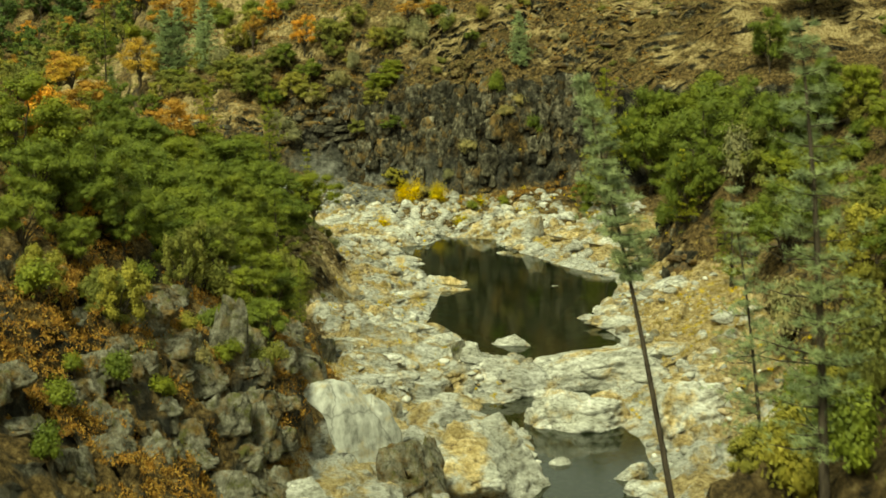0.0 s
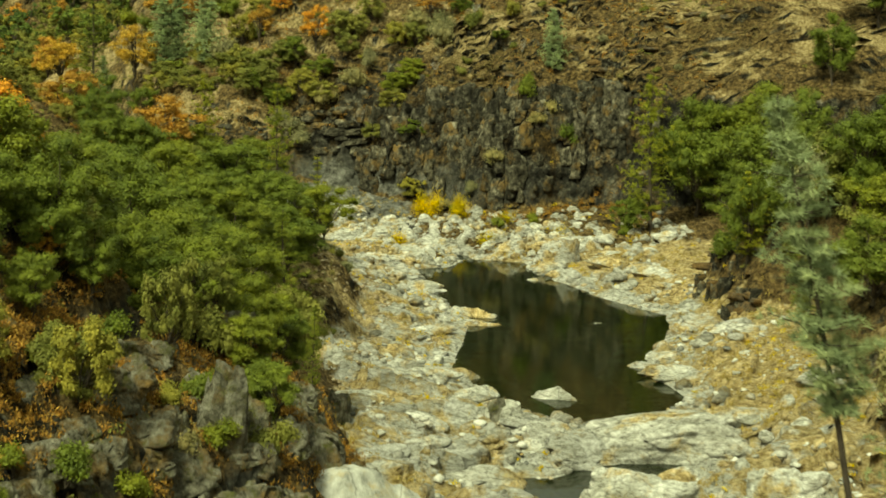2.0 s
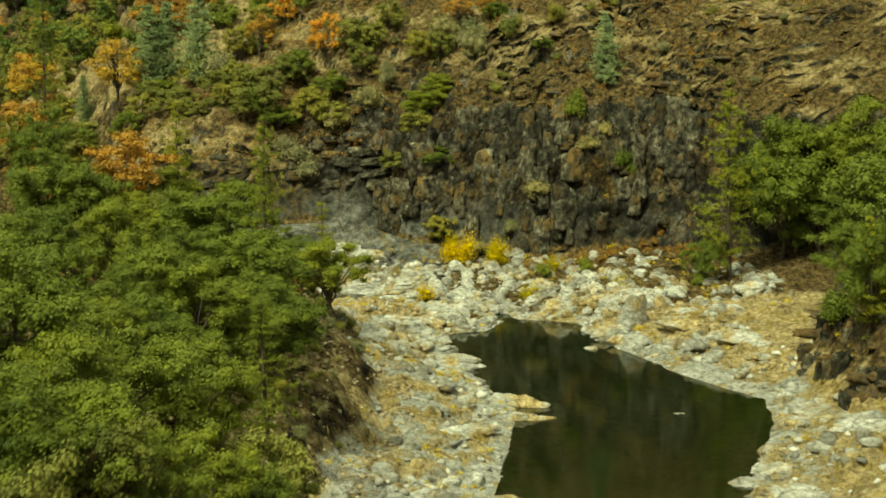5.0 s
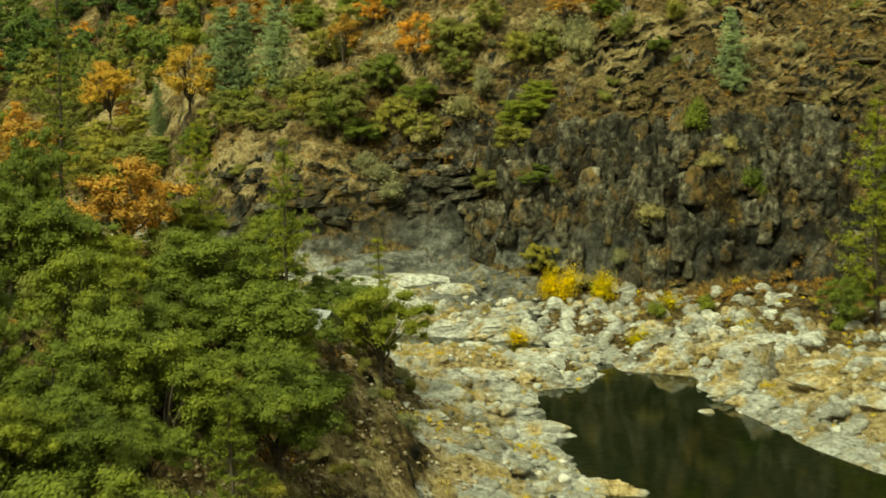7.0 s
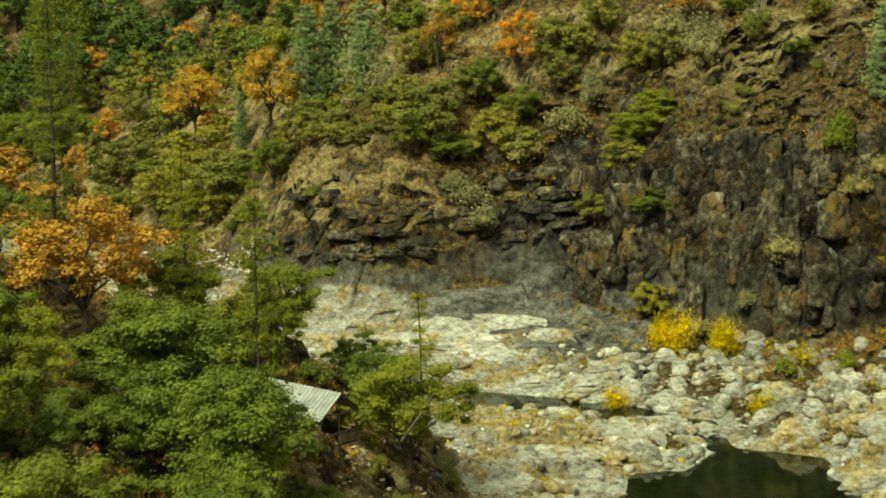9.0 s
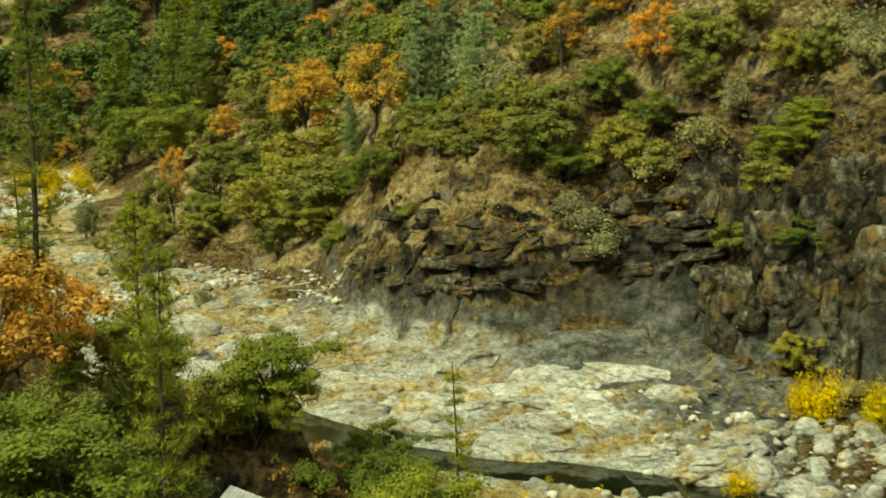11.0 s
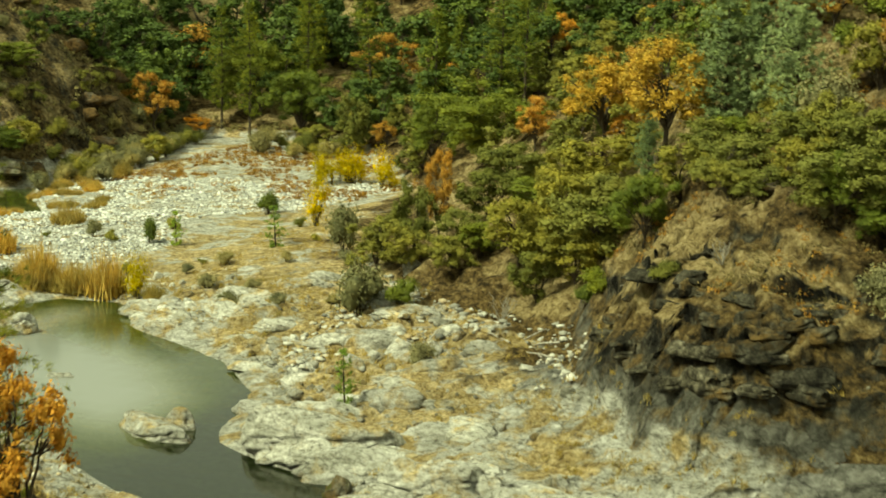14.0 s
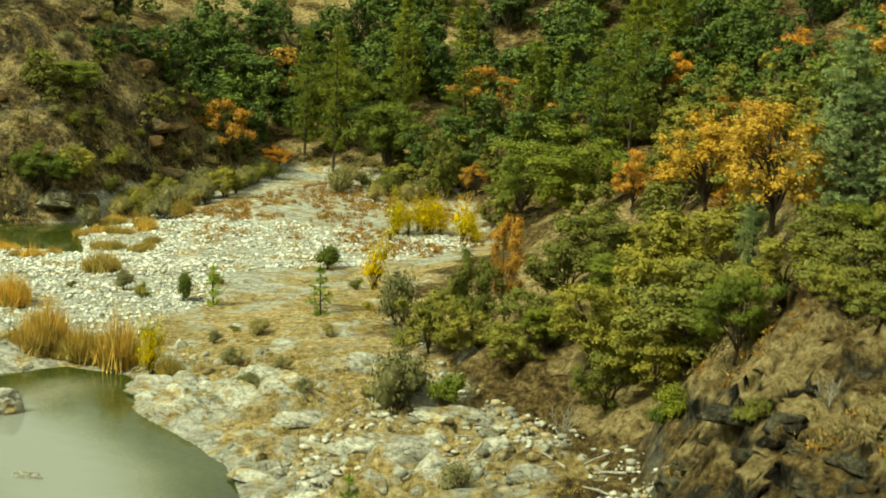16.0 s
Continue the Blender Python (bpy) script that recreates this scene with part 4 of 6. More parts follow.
grove(OLIVE, [
    (-5.6, 323.1, 1.01, 0.87), (16.3, 307.9, 0.83, 0.83), (23.8, 298.8, 0.62, 0.89), (4, 328.2, 0.92, 1.25), (24.4, 316.5, 0.77, 1.09),
    (-2.8, 328.8, 0.82, 1.25), (21.9, 315.1, 0.78, 1.12), (10.9, 318.3, 0.81, 1.12), (6.1, 314.4, 1.04, 1.06), (1.4, 317.6, 0.9, 1.02), (26.5, 297.5, 0.77, 1.02),
    (31.1, 307.2, 0.81, 1.14), (-37.1, 358.6, 1.26, 0.92), (-30.2, 355.8, 1.13, 0.89), (-39.1, 355.2, 1.08, 1.06), (-20.7, 343.5, 1.1, 0.83), (-25.2, 342.2, 1.04, 0.89),
    (-25.4, 334.3, 0.92, 1.15), (-21.6, 334.6, 0.98, 0.98), (-10.3, 327, 0.83, 1.06), (-8.7, 329.9, 0.78, 1.04),
])
grove(OLIVE, [
    (-1.1, 316.1, 0.74, 0.77), (-4.2, 318, 0.65, 0.91), (2.5, 313.7, 0.77, 1.07), (3.8, 316.5, 0.67, 1.35), (-43.7, 349, 0.81, 1.75), (-36.7, 345.2, 0.86, 1.14),
    (-47.3, 347.9, 0.9, 1.36), (-43.2, 345.6, 0.88, 1.02), (-36.5, 341.2, 0.76, 1), (-130.1, 398.3, 0.9, 1.0), (-126, 411.1, 0.8, 1.0), (-121.4, 418.1, 0.9, 1.0),
    (-95.5, 434.3, 1.04, 1.72), (-106.4, 439.7, 0.94, 0.89),
])
grove(BUSH, [
    (-0.2, 137.3, 0.99, 1.45), (-8.2, 120.9, 0.66, 1.77), (2.8, 120.8, 0.72, 1.42), (-2.2, 228, 1.05, 1.77), (1.3, 232.1, 0.95, 1.63), (-0.4, 236.6, 1, 1.3),
    (-2.4, 233, 0.83, 1.5), (26.6, 69.5, 1.04, 2.13), (22.8, 68.1, 1.02, 1.77), (-2.4, 165.2, 0.69, 1.38), (-3.3, 152.9, 0.72, 1.45), (39.7, 303.9, 1.02, 1.42),
    (45.6, 302.8, 1.01, 1.18), (-5.6, 308.6, 0.63, 0.94),
])
grove(GREEN, [
    (-5.9, 125, 0.71, 1.37), (0.1, 119.2, 0.68, 1.04), (-9.2, 108, 0.6, 1.04), (-10.1, 96.8, 0.62, 1.61), (-3.2, 236.3, 0.91, 1.43), (57.6, 222.4, 1.16, 1.25),
    (24.2, 69.6, 1.02, 1.68), (23.2, 62.6, 0.92, 1.8), (0.7, 167.8, 1, 1.28), (1.9, 166, 0.98, 1.14), (45.2, 286.6, 1.06, 1.88), (51.3, 284, 1.04, 1.46),
    (34.2, 281.5, 0.86, 0.75), (-15.9, 323.4, 0.88, 0.94), (-17.3, 324.9, 0.71, 1.25), (-38.3, 334.6, 0.96, 1.04), (-81.4, 358.4, 0.71, 1.79), (-79.5, 381, 1.12, 1),
])
grove(RUST, [
    (-13, 138.3, 0.82, 1.04), (-17.3, 239.3, 1.22, 0.8), (-13.2, 136.1, 0.56, 1.04), (-9.6, 128.5, 0.36, 1.07), (-5.9, 223.1, 1.14, 0.82), (-10.5, 214, 0.44, 0.93),
    (-4.9, 228.2, 0.54, 1.47), (7.1, 323.9, 0.74, 1.08), (-8, 348.8, 1.36, 0.77), (15.9, 318.9, 0.76, 1.2), (10.6, 331.9, 0.63, 1.07), (33.8, 313.7, 0.73, 0.6),
    (37.6, 312.4, 0.57, 0.71), (-26.1, 359.4, 0.63, 0.83), (-3.6, 346.8, 0.55, 1.48), (-43.1, 352.8, 0.57, 2.19), (-130.6, 431.6, 1.06, 1.11), (-130, 443.4, 0.73, 0.69),
    (-99.1, 453.1, 1.31, 0.98), (-84.2, 443.7, 0.9, 0.94), (-62.5, 436.7, 0.85, 1.15),
])
grove(RUST, [
    (-88.6, 430.2, 0.66, 0.83), (-17.5, 255.2, 0.85, 1.5),
])
grove(GREYB, [
    (-1.6, 117.2, 0.83, 1.33), (64.4, 214.4, 2.17, 2.2), (50.4, 152.4, 2.07, 1.79), (1.8, 178.7, 0.99, 1.51), (1.6, 324.7, 2.11, 1.38), (12.7, 302.8, 1.89, 0.86),
    (34.5, 303.9, 1.66, 1.56), (49.2, 285.7, 1.13, 1.3), (23.5, 307.7, 1.07, 2.2), (21.1, 306.1, 1.7, 1.17), (31.4, 310.7, 1.51, 1.33), (40.3, 285.5, 1.32, 1.11),
    (32.5, 285.5, 1.13, 1.04), (37.2, 285.8, 1.13, 1.04), (9.7, 304.8, 1.27, 1.04), (46.5, 284.6, 1.12, 1.04), (11.2, 304.1, 1.91, 0.85), (34.6, 302.5, 1.48, 1.73),
    (16.8, 307.1, 1.57, 1.21), (-42.1, 333.6, 1.9, 1.41), (-28.8, 319, 1.06, 1.11), (-55.1, 355.2, 1.41, 2),
])
grove(GREYB, [
    (-89.2, 358.9, 0.89, 1.36),
])
grove(PINE, [
    (5.6, 177.3, 0.83, 0.78), (6.2, 211.1, 0.73, 1.3), (6, 137.7, 0.29, 1.41), (-1.3, 229.1, 0.75, 1.04), (58.5, 262.6, 1.54, 0.92), (57.6, 215, 1.01, 0.7),
    (57.1, 192.7, 1.06, 0.61), (-128.6, 448.7, 1.18, 1.2), (-122.3, 447.2, 1.16, 1.31), (-99.1, 445.4, 1.59, 0.66), (-68.6, 427.1, 1.56, 0.73), (-63.3, 423.5, 1.11, 1.1),
    (-115.3, 455.3, 1.35, 1.05),
])
grove(GPINE, [
    (50.1, 292.6, 0.59, 1.05), (-9.3, 334.4, 1, 0.81), (-1.7, 328, 0.87, 1.02), (-20.1, 348, 0.45, 1.16), (-6.5, 335, 0.79, 0.94),
])
grove(GOLD, [
    (-2, 352.1, 0.6, 0.73), (-14, 333.8, 0.88, 1.0), (-29, 359.8, 0.87, 0.94),
])
grove(SAPLING, [
    (-29.6, 307.9, 1.08, 1.05), (-63.8, 356, 1.31, 0.89), (-78.1, 358.9, 1.1, 0.92),
])
clumps(LEMON, [
    (-65.7, 368.6, 1.68, 1.83), (-81.7, 409, 4.44, 0.6), (-85.1, 405.9, 3.06, 0.68), (-75, 405.8, 2.66, 0.92), (-83.6, 401, 1.33, 0.92), (-68.8, 338.1, 2.19, 0.81),
], 1.1)
clumps(STRAW, [
    (-78.1, 338.1, 5.2, 0.63), (-82, 337.7, 2.76, 0.88), (-73.2, 338.6, 2.49, 1.09), (-66.6, 337.8, 1.77, 2.06), (-92.9, 347.4, 2.23, 1), (-97.3, 365.4, 2.17, 0.84),
    (-106.3, 383.2, 1.79, 0.75), (-118.1, 404.8, 2.97, 0.6), (-125.8, 405.8, 2.35, 0.75),
], 1.2)
grove(DARK, [
    (-127.3, 468.2, 1.59, 0.82), (-118.6, 468.6, 1.57, 0.82), (-94.3, 460.4, 1.59, 0.83), (-59.5, 441.9, 1.41, 0.76), (-45.4, 423, 1.28, 0.76), (-85.9, 457.3, 1.33, 0.89),
    (-151.5, 459.1, 1.48, 0.74), (-141.1, 459.2, 1.46, 0.74), (-139.7, 424.6, 1.19, 0.65),
])

# oaks close round the shed
grove(OAK, [(11.7, 226.8, 0.85, 1.0), (10.4, 231.9, 0.65, 1.13), (6.2, 207.6, 0.5, 0.9), (8.3, 210.2, 0.4, 0.8), (4.4, 207.8, 0.68, 0.95), (3.6, 233.5, 0.7, 0.9)])
# willows and rust brush at the foot of the cliff
clumps(LEMON, [(31, 280.5, 2.1, 1.0), (34.4, 279.5, 2.2, 1.0), (29, 281.5, 1.5, 1.0), (41, 276, 1.4, 0.8), (25, 270, 1.3, 0.6), (36, 266, 1.7, 0.5), (47, 265, 1.5, 0.5)], 1.0)
clumps(LEMON, [(35.2, 280.5, 1.2, 2.4), (29.6, 282.5, 1.0, 2.0)], 1.0)
grove(GREEN, [(39.5, 273, 0.8, 1.0), (44, 273, 0.7, 1.0), (55, 262, 0.8, 1.0)])
scatter(DARK, 55, -160, -50, 425, 490, lambda l, c, r, w, z: (c > 2) & (c < 34), 0.8, 1.2)
scatter(FARSCRUB, 26, -180, -116, 380, 440, lambda l, c, r, w, z: (c > 2) & (c < 30), 0.5, 1.0)
# willows and brush along the back of the gravel bar
scatter(GREYB, 34, -140, -95, 392, 438, lambda l, c, r, w, z: (c > -8) & (c < 3) & (w < -1), 0.9, 1.6, 1.3)
scatter(BUSH, 22, -140, -95, 392, 438, lambda l, c, r, w, z: (c > -6) & (c < 3) & (w < -1), 0.7, 1.2, 1.2)
scatter(STRAW, 26, -125, -80, 345, 425, lambda l, c, r, w, z: (c < -3) & (w < -0.5) & (w > -9), 0.7, 1.2)
scatter(GREYB, 14, -75, -35, 330, 352, lambda l, c, r, w, z: (c < 0) & (w < -6), 0.4, 0.9)
scatter(BUSH, 10, -95, -40, 335, 372, lambda l, c, r, w, z: (c < 0) & (w < -5), 0.3, 0.6)
# small brush on the rubble slope above the left bank
scatter(GREYB, 22, 2, 19, 160, 246, lambda l, c, r, w, z: (l > 0.3) & (l < 6), 0.35, 0.8)
scatter(BUSH, 16, 2, 19, 160, 246, lambda l, c, r, w, z: (l > 0.3) & (l < 6), 0.3, 0.6)
# far wooded slopes
scatter(DARK, 70, -120, 30, 430, 530, lambda l, c, r, w, z: c > 10, 0.9, 1.4)
scatter(DARK, 165, -170, 60, 425, 600, lambda l, c, r, w, z: c > 7, 1.0, 1.5)
scatter(DARK, 34, -190, -110, 380, 450, lambda l, c, r, w, z: c > 11, 0.5, 0.9)
scatter(GREYB, 40, -185, -118, 380, 440, lambda l, c, r, w, z: (c > 2) & (c < 40), 0.7, 1.5)
scatter(BUSH, 30, -185, -118, 380, 440, lambda l, c, r, w, z: (c > 4) & (c < 40), 0.6, 1.1)
scatter(FARSCRUB, 60, -65, 30, 356, 432, lambda l, c, r, w, z: (c > 14) & (c < 100), 0.8, 1.3)
scatter(DARK, 34, -65, 40, 370, 440, lambda l, c, r, w, z: (c > 20) & (c < 120), 0.7, 1.1)
scatter(RUST, 12, -60, 30, 356, 430, lambda l, c, r, w, z: (c > 14) & (c < 90), 0.7, 1.1)
scatter(RUST, 30, -130, 60, 425, 520, lambda l, c, r, w, z: c > 5, 0.7, 1.1)
scatter(FARPINE, 30, -130, 0, 425, 500, lambda l, c, r, w, z: c > 4, 0.8, 1.3)
scatter(FARSCRUB, 36, -110, -20, 380, 450, lambda l, c, r, w, z: (c > 0) & (c < 40), 0.7, 1.2)
scatter(OLIVE, 30, -20, 60, 318, 365, lambda l, c, r, w, z: c > 26, 0.5, 1.0)
scatter(GREEN, 40, -20, 60, 315, 370, lambda l, c, r, w, z: c > 24, 0.8, 1.5)
scatter(RUST, 10, -20, 60, 335, 380, lambda l, c, r, w, z: c > 30, 0.6, 1.0)
scatter(GREYB, 26, 0, 78, 283, 330, lambda l, c, r, w, z: (c > 7) & (c < 40), 0.4, 0.8)
scatter(BUSH, 22, 0, 78, 283, 330, lambda l, c, r, w, z: (c > 9) & (c < 40), 0.35, 0.7)
scatter(GREEN, 30, -30, 12, 105, 238, lambda l, c, r, w, z: l > 2.5, 0.35, 0.7)
scatter(BUSH, 30, -40, 12, 105, 238, lambda l, c, r, w, z: l > 2.5, 0.4, 0.8)
scatter(OLIVE, 22, -60, -14, 150, 236, lambda l, c, r, w, z: l > 14, 0.7, 1.2)
scatter(OLIVE, 14, -45, -16, 165, 232, lambda l, c, r, w, z: l > 25, 0.7, 1.0)
scatter(OLIVE, 20, 40, 80, 120, 250, lambda l, c, r, w, z: r > 8, 0.5, 1.0)
scatter(OAK, 18, 48, 88, 130, 255, lambda l, c, r, w, z: r > 9, 0.6, 1.0)
scatter(GREEN, 22, 42, 80, 120, 255, lambda l, c, r, w, z: r > 5, 0.7, 1.2)
scatter(BUSH, 22, 36, 80, 110, 255, lambda l, c, r, w, z: r > 4, 0.6, 1.1)


def far_woods(count, x0, x1, y0, y1, leaf, seed, label):
    """Crowns of the distant forest, each a heap of leaf sprays."""
    r = np.random.default_rng(seed)
    xs, ys = r.uniform(x0, x1, count * 3), r.uniform(y0, y1, count * 3)
    z, _, _, _, c, _, _ = ground(xs, ys)
    ok = np.flatnonzero(c > 12)[:count]
    m, per, lobes = len(ok), 620, 9
    size = r.uniform(3.0, 5.2, m)
    lobe = unit(r, m * lobes).reshape(m, lobes, 3) * np.array([0.7, 0.7, 0.75]) * size[:, None, None]
    which = r.integers(0, lobes, (m, per))
    d = unit(r, m * per).reshape(m, per, 3)
    at = np.take_along_axis(lobe, which[..., None].repeat(3, 2), 1) + d * 0.42 * size[:, None, None] * r.uniform(0.5, 1.05, (m, per, 1))
    at = at + np.stack([xs[ok], ys[ok], z[ok] + 1.15 * size], 1)[:, None]
    v, f = leaf_points(at.reshape(-1, 3), (d + np.array([0, 0, 0.5])).reshape(-1, 3), unit(r, m * per), 0.7, 0.6, r)
    me = mesh_of("far_woods", v, f)
    me.materials.append(LEAF[leaf])
    return tagged(new("far_woods", me), label, "woods", kind="stuff")


far_woods(300, -230, 110, 455, 640, "dark", 91, "dark green oak woods on the far slopes")
far_woods(26, -160, 80, 450, 600, "orange", 92, "orange oaks scattered through the far woods")

# foreground pines on the near slope
def lone_pine(base, top, seed, crown_from, w, stem, label, leaf="pale", whorls=28, needles=16):
    bx, by = base
    bz = height(bx, by)
    h = top[2] - bz
    tree = conifer("foothill_pine", label, leaf, seed, h, w, whorls, 5, 9, needles, 0.36, crown_from, 0.6, (top[0] - bx) / h, 0.1, stem, 0.25, 0.08)
    return plant(tree, bx, by, 1.0, 0, 0.0)


lone_pine((20.9, 78.0), (16.0, 74, 34.6), 301, 0.58, 3.4, 0.16, "slender leaning pine with a wispy pale crown")
lone_pine((22.6, 63.0), (21.0, 64, 37.5), 302, 0.12, 6.5, 0.22, "wispy pine with a dark straight trunk")
lone_pine((-16.2, 249.5), (-15.0, 250, 38.5), 304, 0.25, 7.0, 0.26, "tall open pine with a dark trunk", "pine")
lone_pine((-19.5, 256.5), (-19.5, 256.5, 24.0), 305, 0.1, 6.5, 0.16, "yellow-green pine on the bank", "pine", 20, 16)
lone_pine((11.6, 237.0), (11.6, 237, 16.4), 306, 0.25, 3.0, 0.1, "young pine rising above the oaks", "pine", 12, 10)
lone_pine((34.0, 106.0), (31.2, 106, 26.0), 303, 0.12, 6.0, 0.15, "thin pale-needled pine on the bank")
for x, y, s in ((26.5, 72, 0.8), (25.0, 80, 0.7), (27.5, 86, 0.8), (29.5, 78, 1.0), (31.5, 90, 0.9), (35.5, 100, 0.8)):
    plant(some(OLIVE), x, y, s * 0.75, rng.uniform(0, 360))

# ---------------------------------------------------------------- stones
def stone_mesh(seed, level=4, planes=15, strata=0.06, deep=0.55, rough=1.0):
    """A broken boulder: a solid cut by many planes, with worn edges and layered faces."""
    r = np.random.default_rng(seed)
    v, f = icosphere(level)
    n = unit(r, planes)
    n[:, 2] = np.abs(n[:, 2]) * 0.8
    n /= np.linalg.norm(n, axis=1, keepdims=True)
    d = r.uniform(deep, 1.0, planes)
    reach = np.where(v @ n.T > 0.12, d / np.maximum(v @ n.T, 0.12), 9.0)
    k = 36.0 + 60 * (1 - rough)
    rad = np.minimum(-np.log(np.exp(-k * np.minimum(reach, 1.6)).sum(1)) / k, 1.15)
    p = v * rad[:, None]
    layer = p[:, 2] * 3.2 + 0.9 * p[:, 0] + 0.6 * fbm(p[:, 0], p[:, 1], 0.6, 3, seed)
    saw = layer - np.floor(layer)
    p = p * (1 + strata * (smooth(0.1, 0.35, saw) - saw)[:, None])
    cell, rim = blocks(p[:, 0] + 0.5 * p[:, 2], p[:, 1] - 0.7 * p[:, 2], 0.62, seed)
    fine, rim2 = blocks(p[:, 0] - 0.6 * p[:, 2], p[:, 1] + 0.5 * p[:, 2], 0.27, seed + 1)
    p = p * (1 + rough * (0.2 * cell * smooth(0, 0.1, rim) - 0.07 * (1 - smooth(0, 0.12, rim)) + 0.1 * fine * smooth(0, 0.15, rim2))[:, None])
    p = p * (1 + 0.09 * rough * fbm(p[:, 0] * 3 + p[:, 2], p[:, 1] * 3 - p[:, 2], 1.0, 4, seed)[:, None])
    return p * 0.5, f


def crag_mesh(seed, level=5):
    """A fractured crag: a squared block cleft into steep plates of uneven height."""
    r = np.random.default_rng(seed)
    v, f = icosphere(level)
    p = v * ((np.abs(v) ** 5).sum(1) ** -0.2)[:, None]
    n = unit(r, 7) * np.array([1, 1, 0.5])
    n[:, 2] = np.abs(n[:, 2])
    n /= np.linalg.norm(n, axis=1, keepdims=True)
    d = r.uniform(0.62, 1.1, 7)
    p = p * np.minimum(1.0, (d / np.maximum(p @ n.T, 0.05)).min(1))[:, None]
    a = r.uniform(0, np.pi)
    u = p @ np.array([np.cos(a), np.sin(a), 0.3]) + 0.25 * fbm(p[:, 0] + p[:, 2], p[:, 1], 0.8, 3, seed)
    w = p @ np.array([-np.sin(a), np.cos(a), 0.0])
    plate, rim = blocks(u / 0.7, w / 1.3 + 0.5 * p[:, 2], 0.55, seed)
    slab, rim2 = blocks(u / 0.8 + 0.6 * w, p[:, 2] * 0.9 + 0.3 * w, 0.5, seed + 1)
    p[:, 2] += 0.55 * plate * smooth(-0.2, 0.6, p[:, 2]) - 0.12 * (1 - smooth(0, 0.1, rim)) * (p[:, 2] > 0)
    p[:, :2] *= (1 + 0.24 * slab * smooth(0, 0.08, rim2) - 0.07 * (1 - smooth(0, 0.1, rim2)))[:, None]
    p *= (1 + 0.08 * fbm(p[:, 0] * 3 + p[:, 2], p[:, 1] * 3 - p[:, 2], 0.8, 4, seed))[:, None]
    return p * 0.5, f


def ledge_rock(nt, bsdf):
    tone = noise_tex(nt, 1.8, 12, 0.8)
    col = ramp(nt, tone, (0.4, (0.012, 0.011, 0.008)), (0.47, (0.045, 0.04, 0.03)), (0.54, (0.11, 0.1, 0.078)), (0.64, (0.24, 0.22, 0.18)))
    col = blend(nt, ramp(nt, noise_tex(nt, 0.5, 8, 0.72), *grey(0.38, 0.54)), col, ramp(nt, noise_tex(nt, 1.7, 7, 0.7), (0.35, (0.035, 0.02, 0.007)), (0.65, (0.2, 0.125, 0.05))))
    nt.links.new(col, bsdf.inputs["Base Color"])
    bump(nt, bsdf, noise_tex(nt, 2.0, 9, 0.72), 0.9, 0.3)


def wall_rock(nt, bsdf):
    tone = noise_tex(nt, 1.1, 12, 0.76, (1, 1, 0.8))
    col = ramp(nt, tone, (0.38, (0.008, 0.007, 0.005)), (0.47, (0.04, 0.037, 0.027)), (0.56, (0.11, 0.103, 0.08)), (0.67, (0.3, 0.285, 0.235)))
    col = blend(nt, ramp(nt, noise_tex(nt, 0.4, 7, 0.7), *grey(0.53, 0.64)), col, (0.15, 0.1, 0.04))
    info = nt.nodes.new("ShaderNodeObjectInfo")
    col = blend(nt, 1.0, col, ramp(nt, info.outputs["Random"], (0, (0.4, 0.4, 0.38)), (1, (1.35, 1.3, 1.2))), "MULTIPLY")
    nt.links.new(blend(nt, 0.6, col, cracks(nt, 0.9, 0.06, (1, 1, 0.7)), "MULTIPLY"), bsdf.inputs["Base Color"])
    bump(nt, bsdf, noise_tex(nt, 1.8, 10, 0.7), 0.9, 0.3)


MAT_WALL = material("dark_wall_rock", wall_rock, 0.9, 0.2)
MAT_LEDGE = material("dark_ledge_rock", ledge_rock, 0.9, 0.2)
PALE = [mesh_of("boulder", *stone_mesh(400 + k, 5)) for k in range(5)]
MIDDLE = [mesh_of("boulder", *stone_mesh(410 + k, 4)) for k in range(5)]
CRAG = [mesh_of("crag", *crag_mesh(420 + k)) for k in range(6)]
WALL = [mesh_of("buttress", *crag_mesh(460 + k, 4)) for k in range(6)]
BLOCK = [mesh_of("boulder", *stone_mesh(451, 5, 12, 0.03, 0.7, 0.25))]
LEDGE = [mesh_of("ledge", *stone_mesh(430 + k, 3, 8, 0.2, 0.3)) for k in range(6)]
SMALL = [mesh_of("stone", *stone_mesh(440 + k, 3, 10)) for k in range(6)]
for m_, mat_ in ((PALE, MAT_STONE), (MIDDLE, MAT_STONE), (CRAG, MAT_CRAG), (BLOCK, MAT_SCOURED), (WALL, MAT_WALL), (LEDGE, MAT_LEDGE), (SMALL, MAT_STONE)):
    for me in m_:
        me.materials.append(mat_)


def stone(meshes, x, y, w, d, h, label, turn=None, name="boulder", sunk=0.3, group=""):
    z = max(height(x, y), -0.25)
    ob = tagged(new(name, meshes[rng.integers(len(meshes))]), label, "rock", group)
    turn = rng.uniform(-25, 25) + rng.choice((0, 180)) if turn is None else turn
    ob.matrix_basis = Matrix.Translation((x, y, z + h * (0.5 - sunk))) @ Euler((rng.uniform(-0.12, 0.12), rng.uniform(-0.12, 0.12), radians(turn))).to_matrix().to_4x4() @ Matrix.Diagonal((w, d, h * 1.25, 1))
    return ob


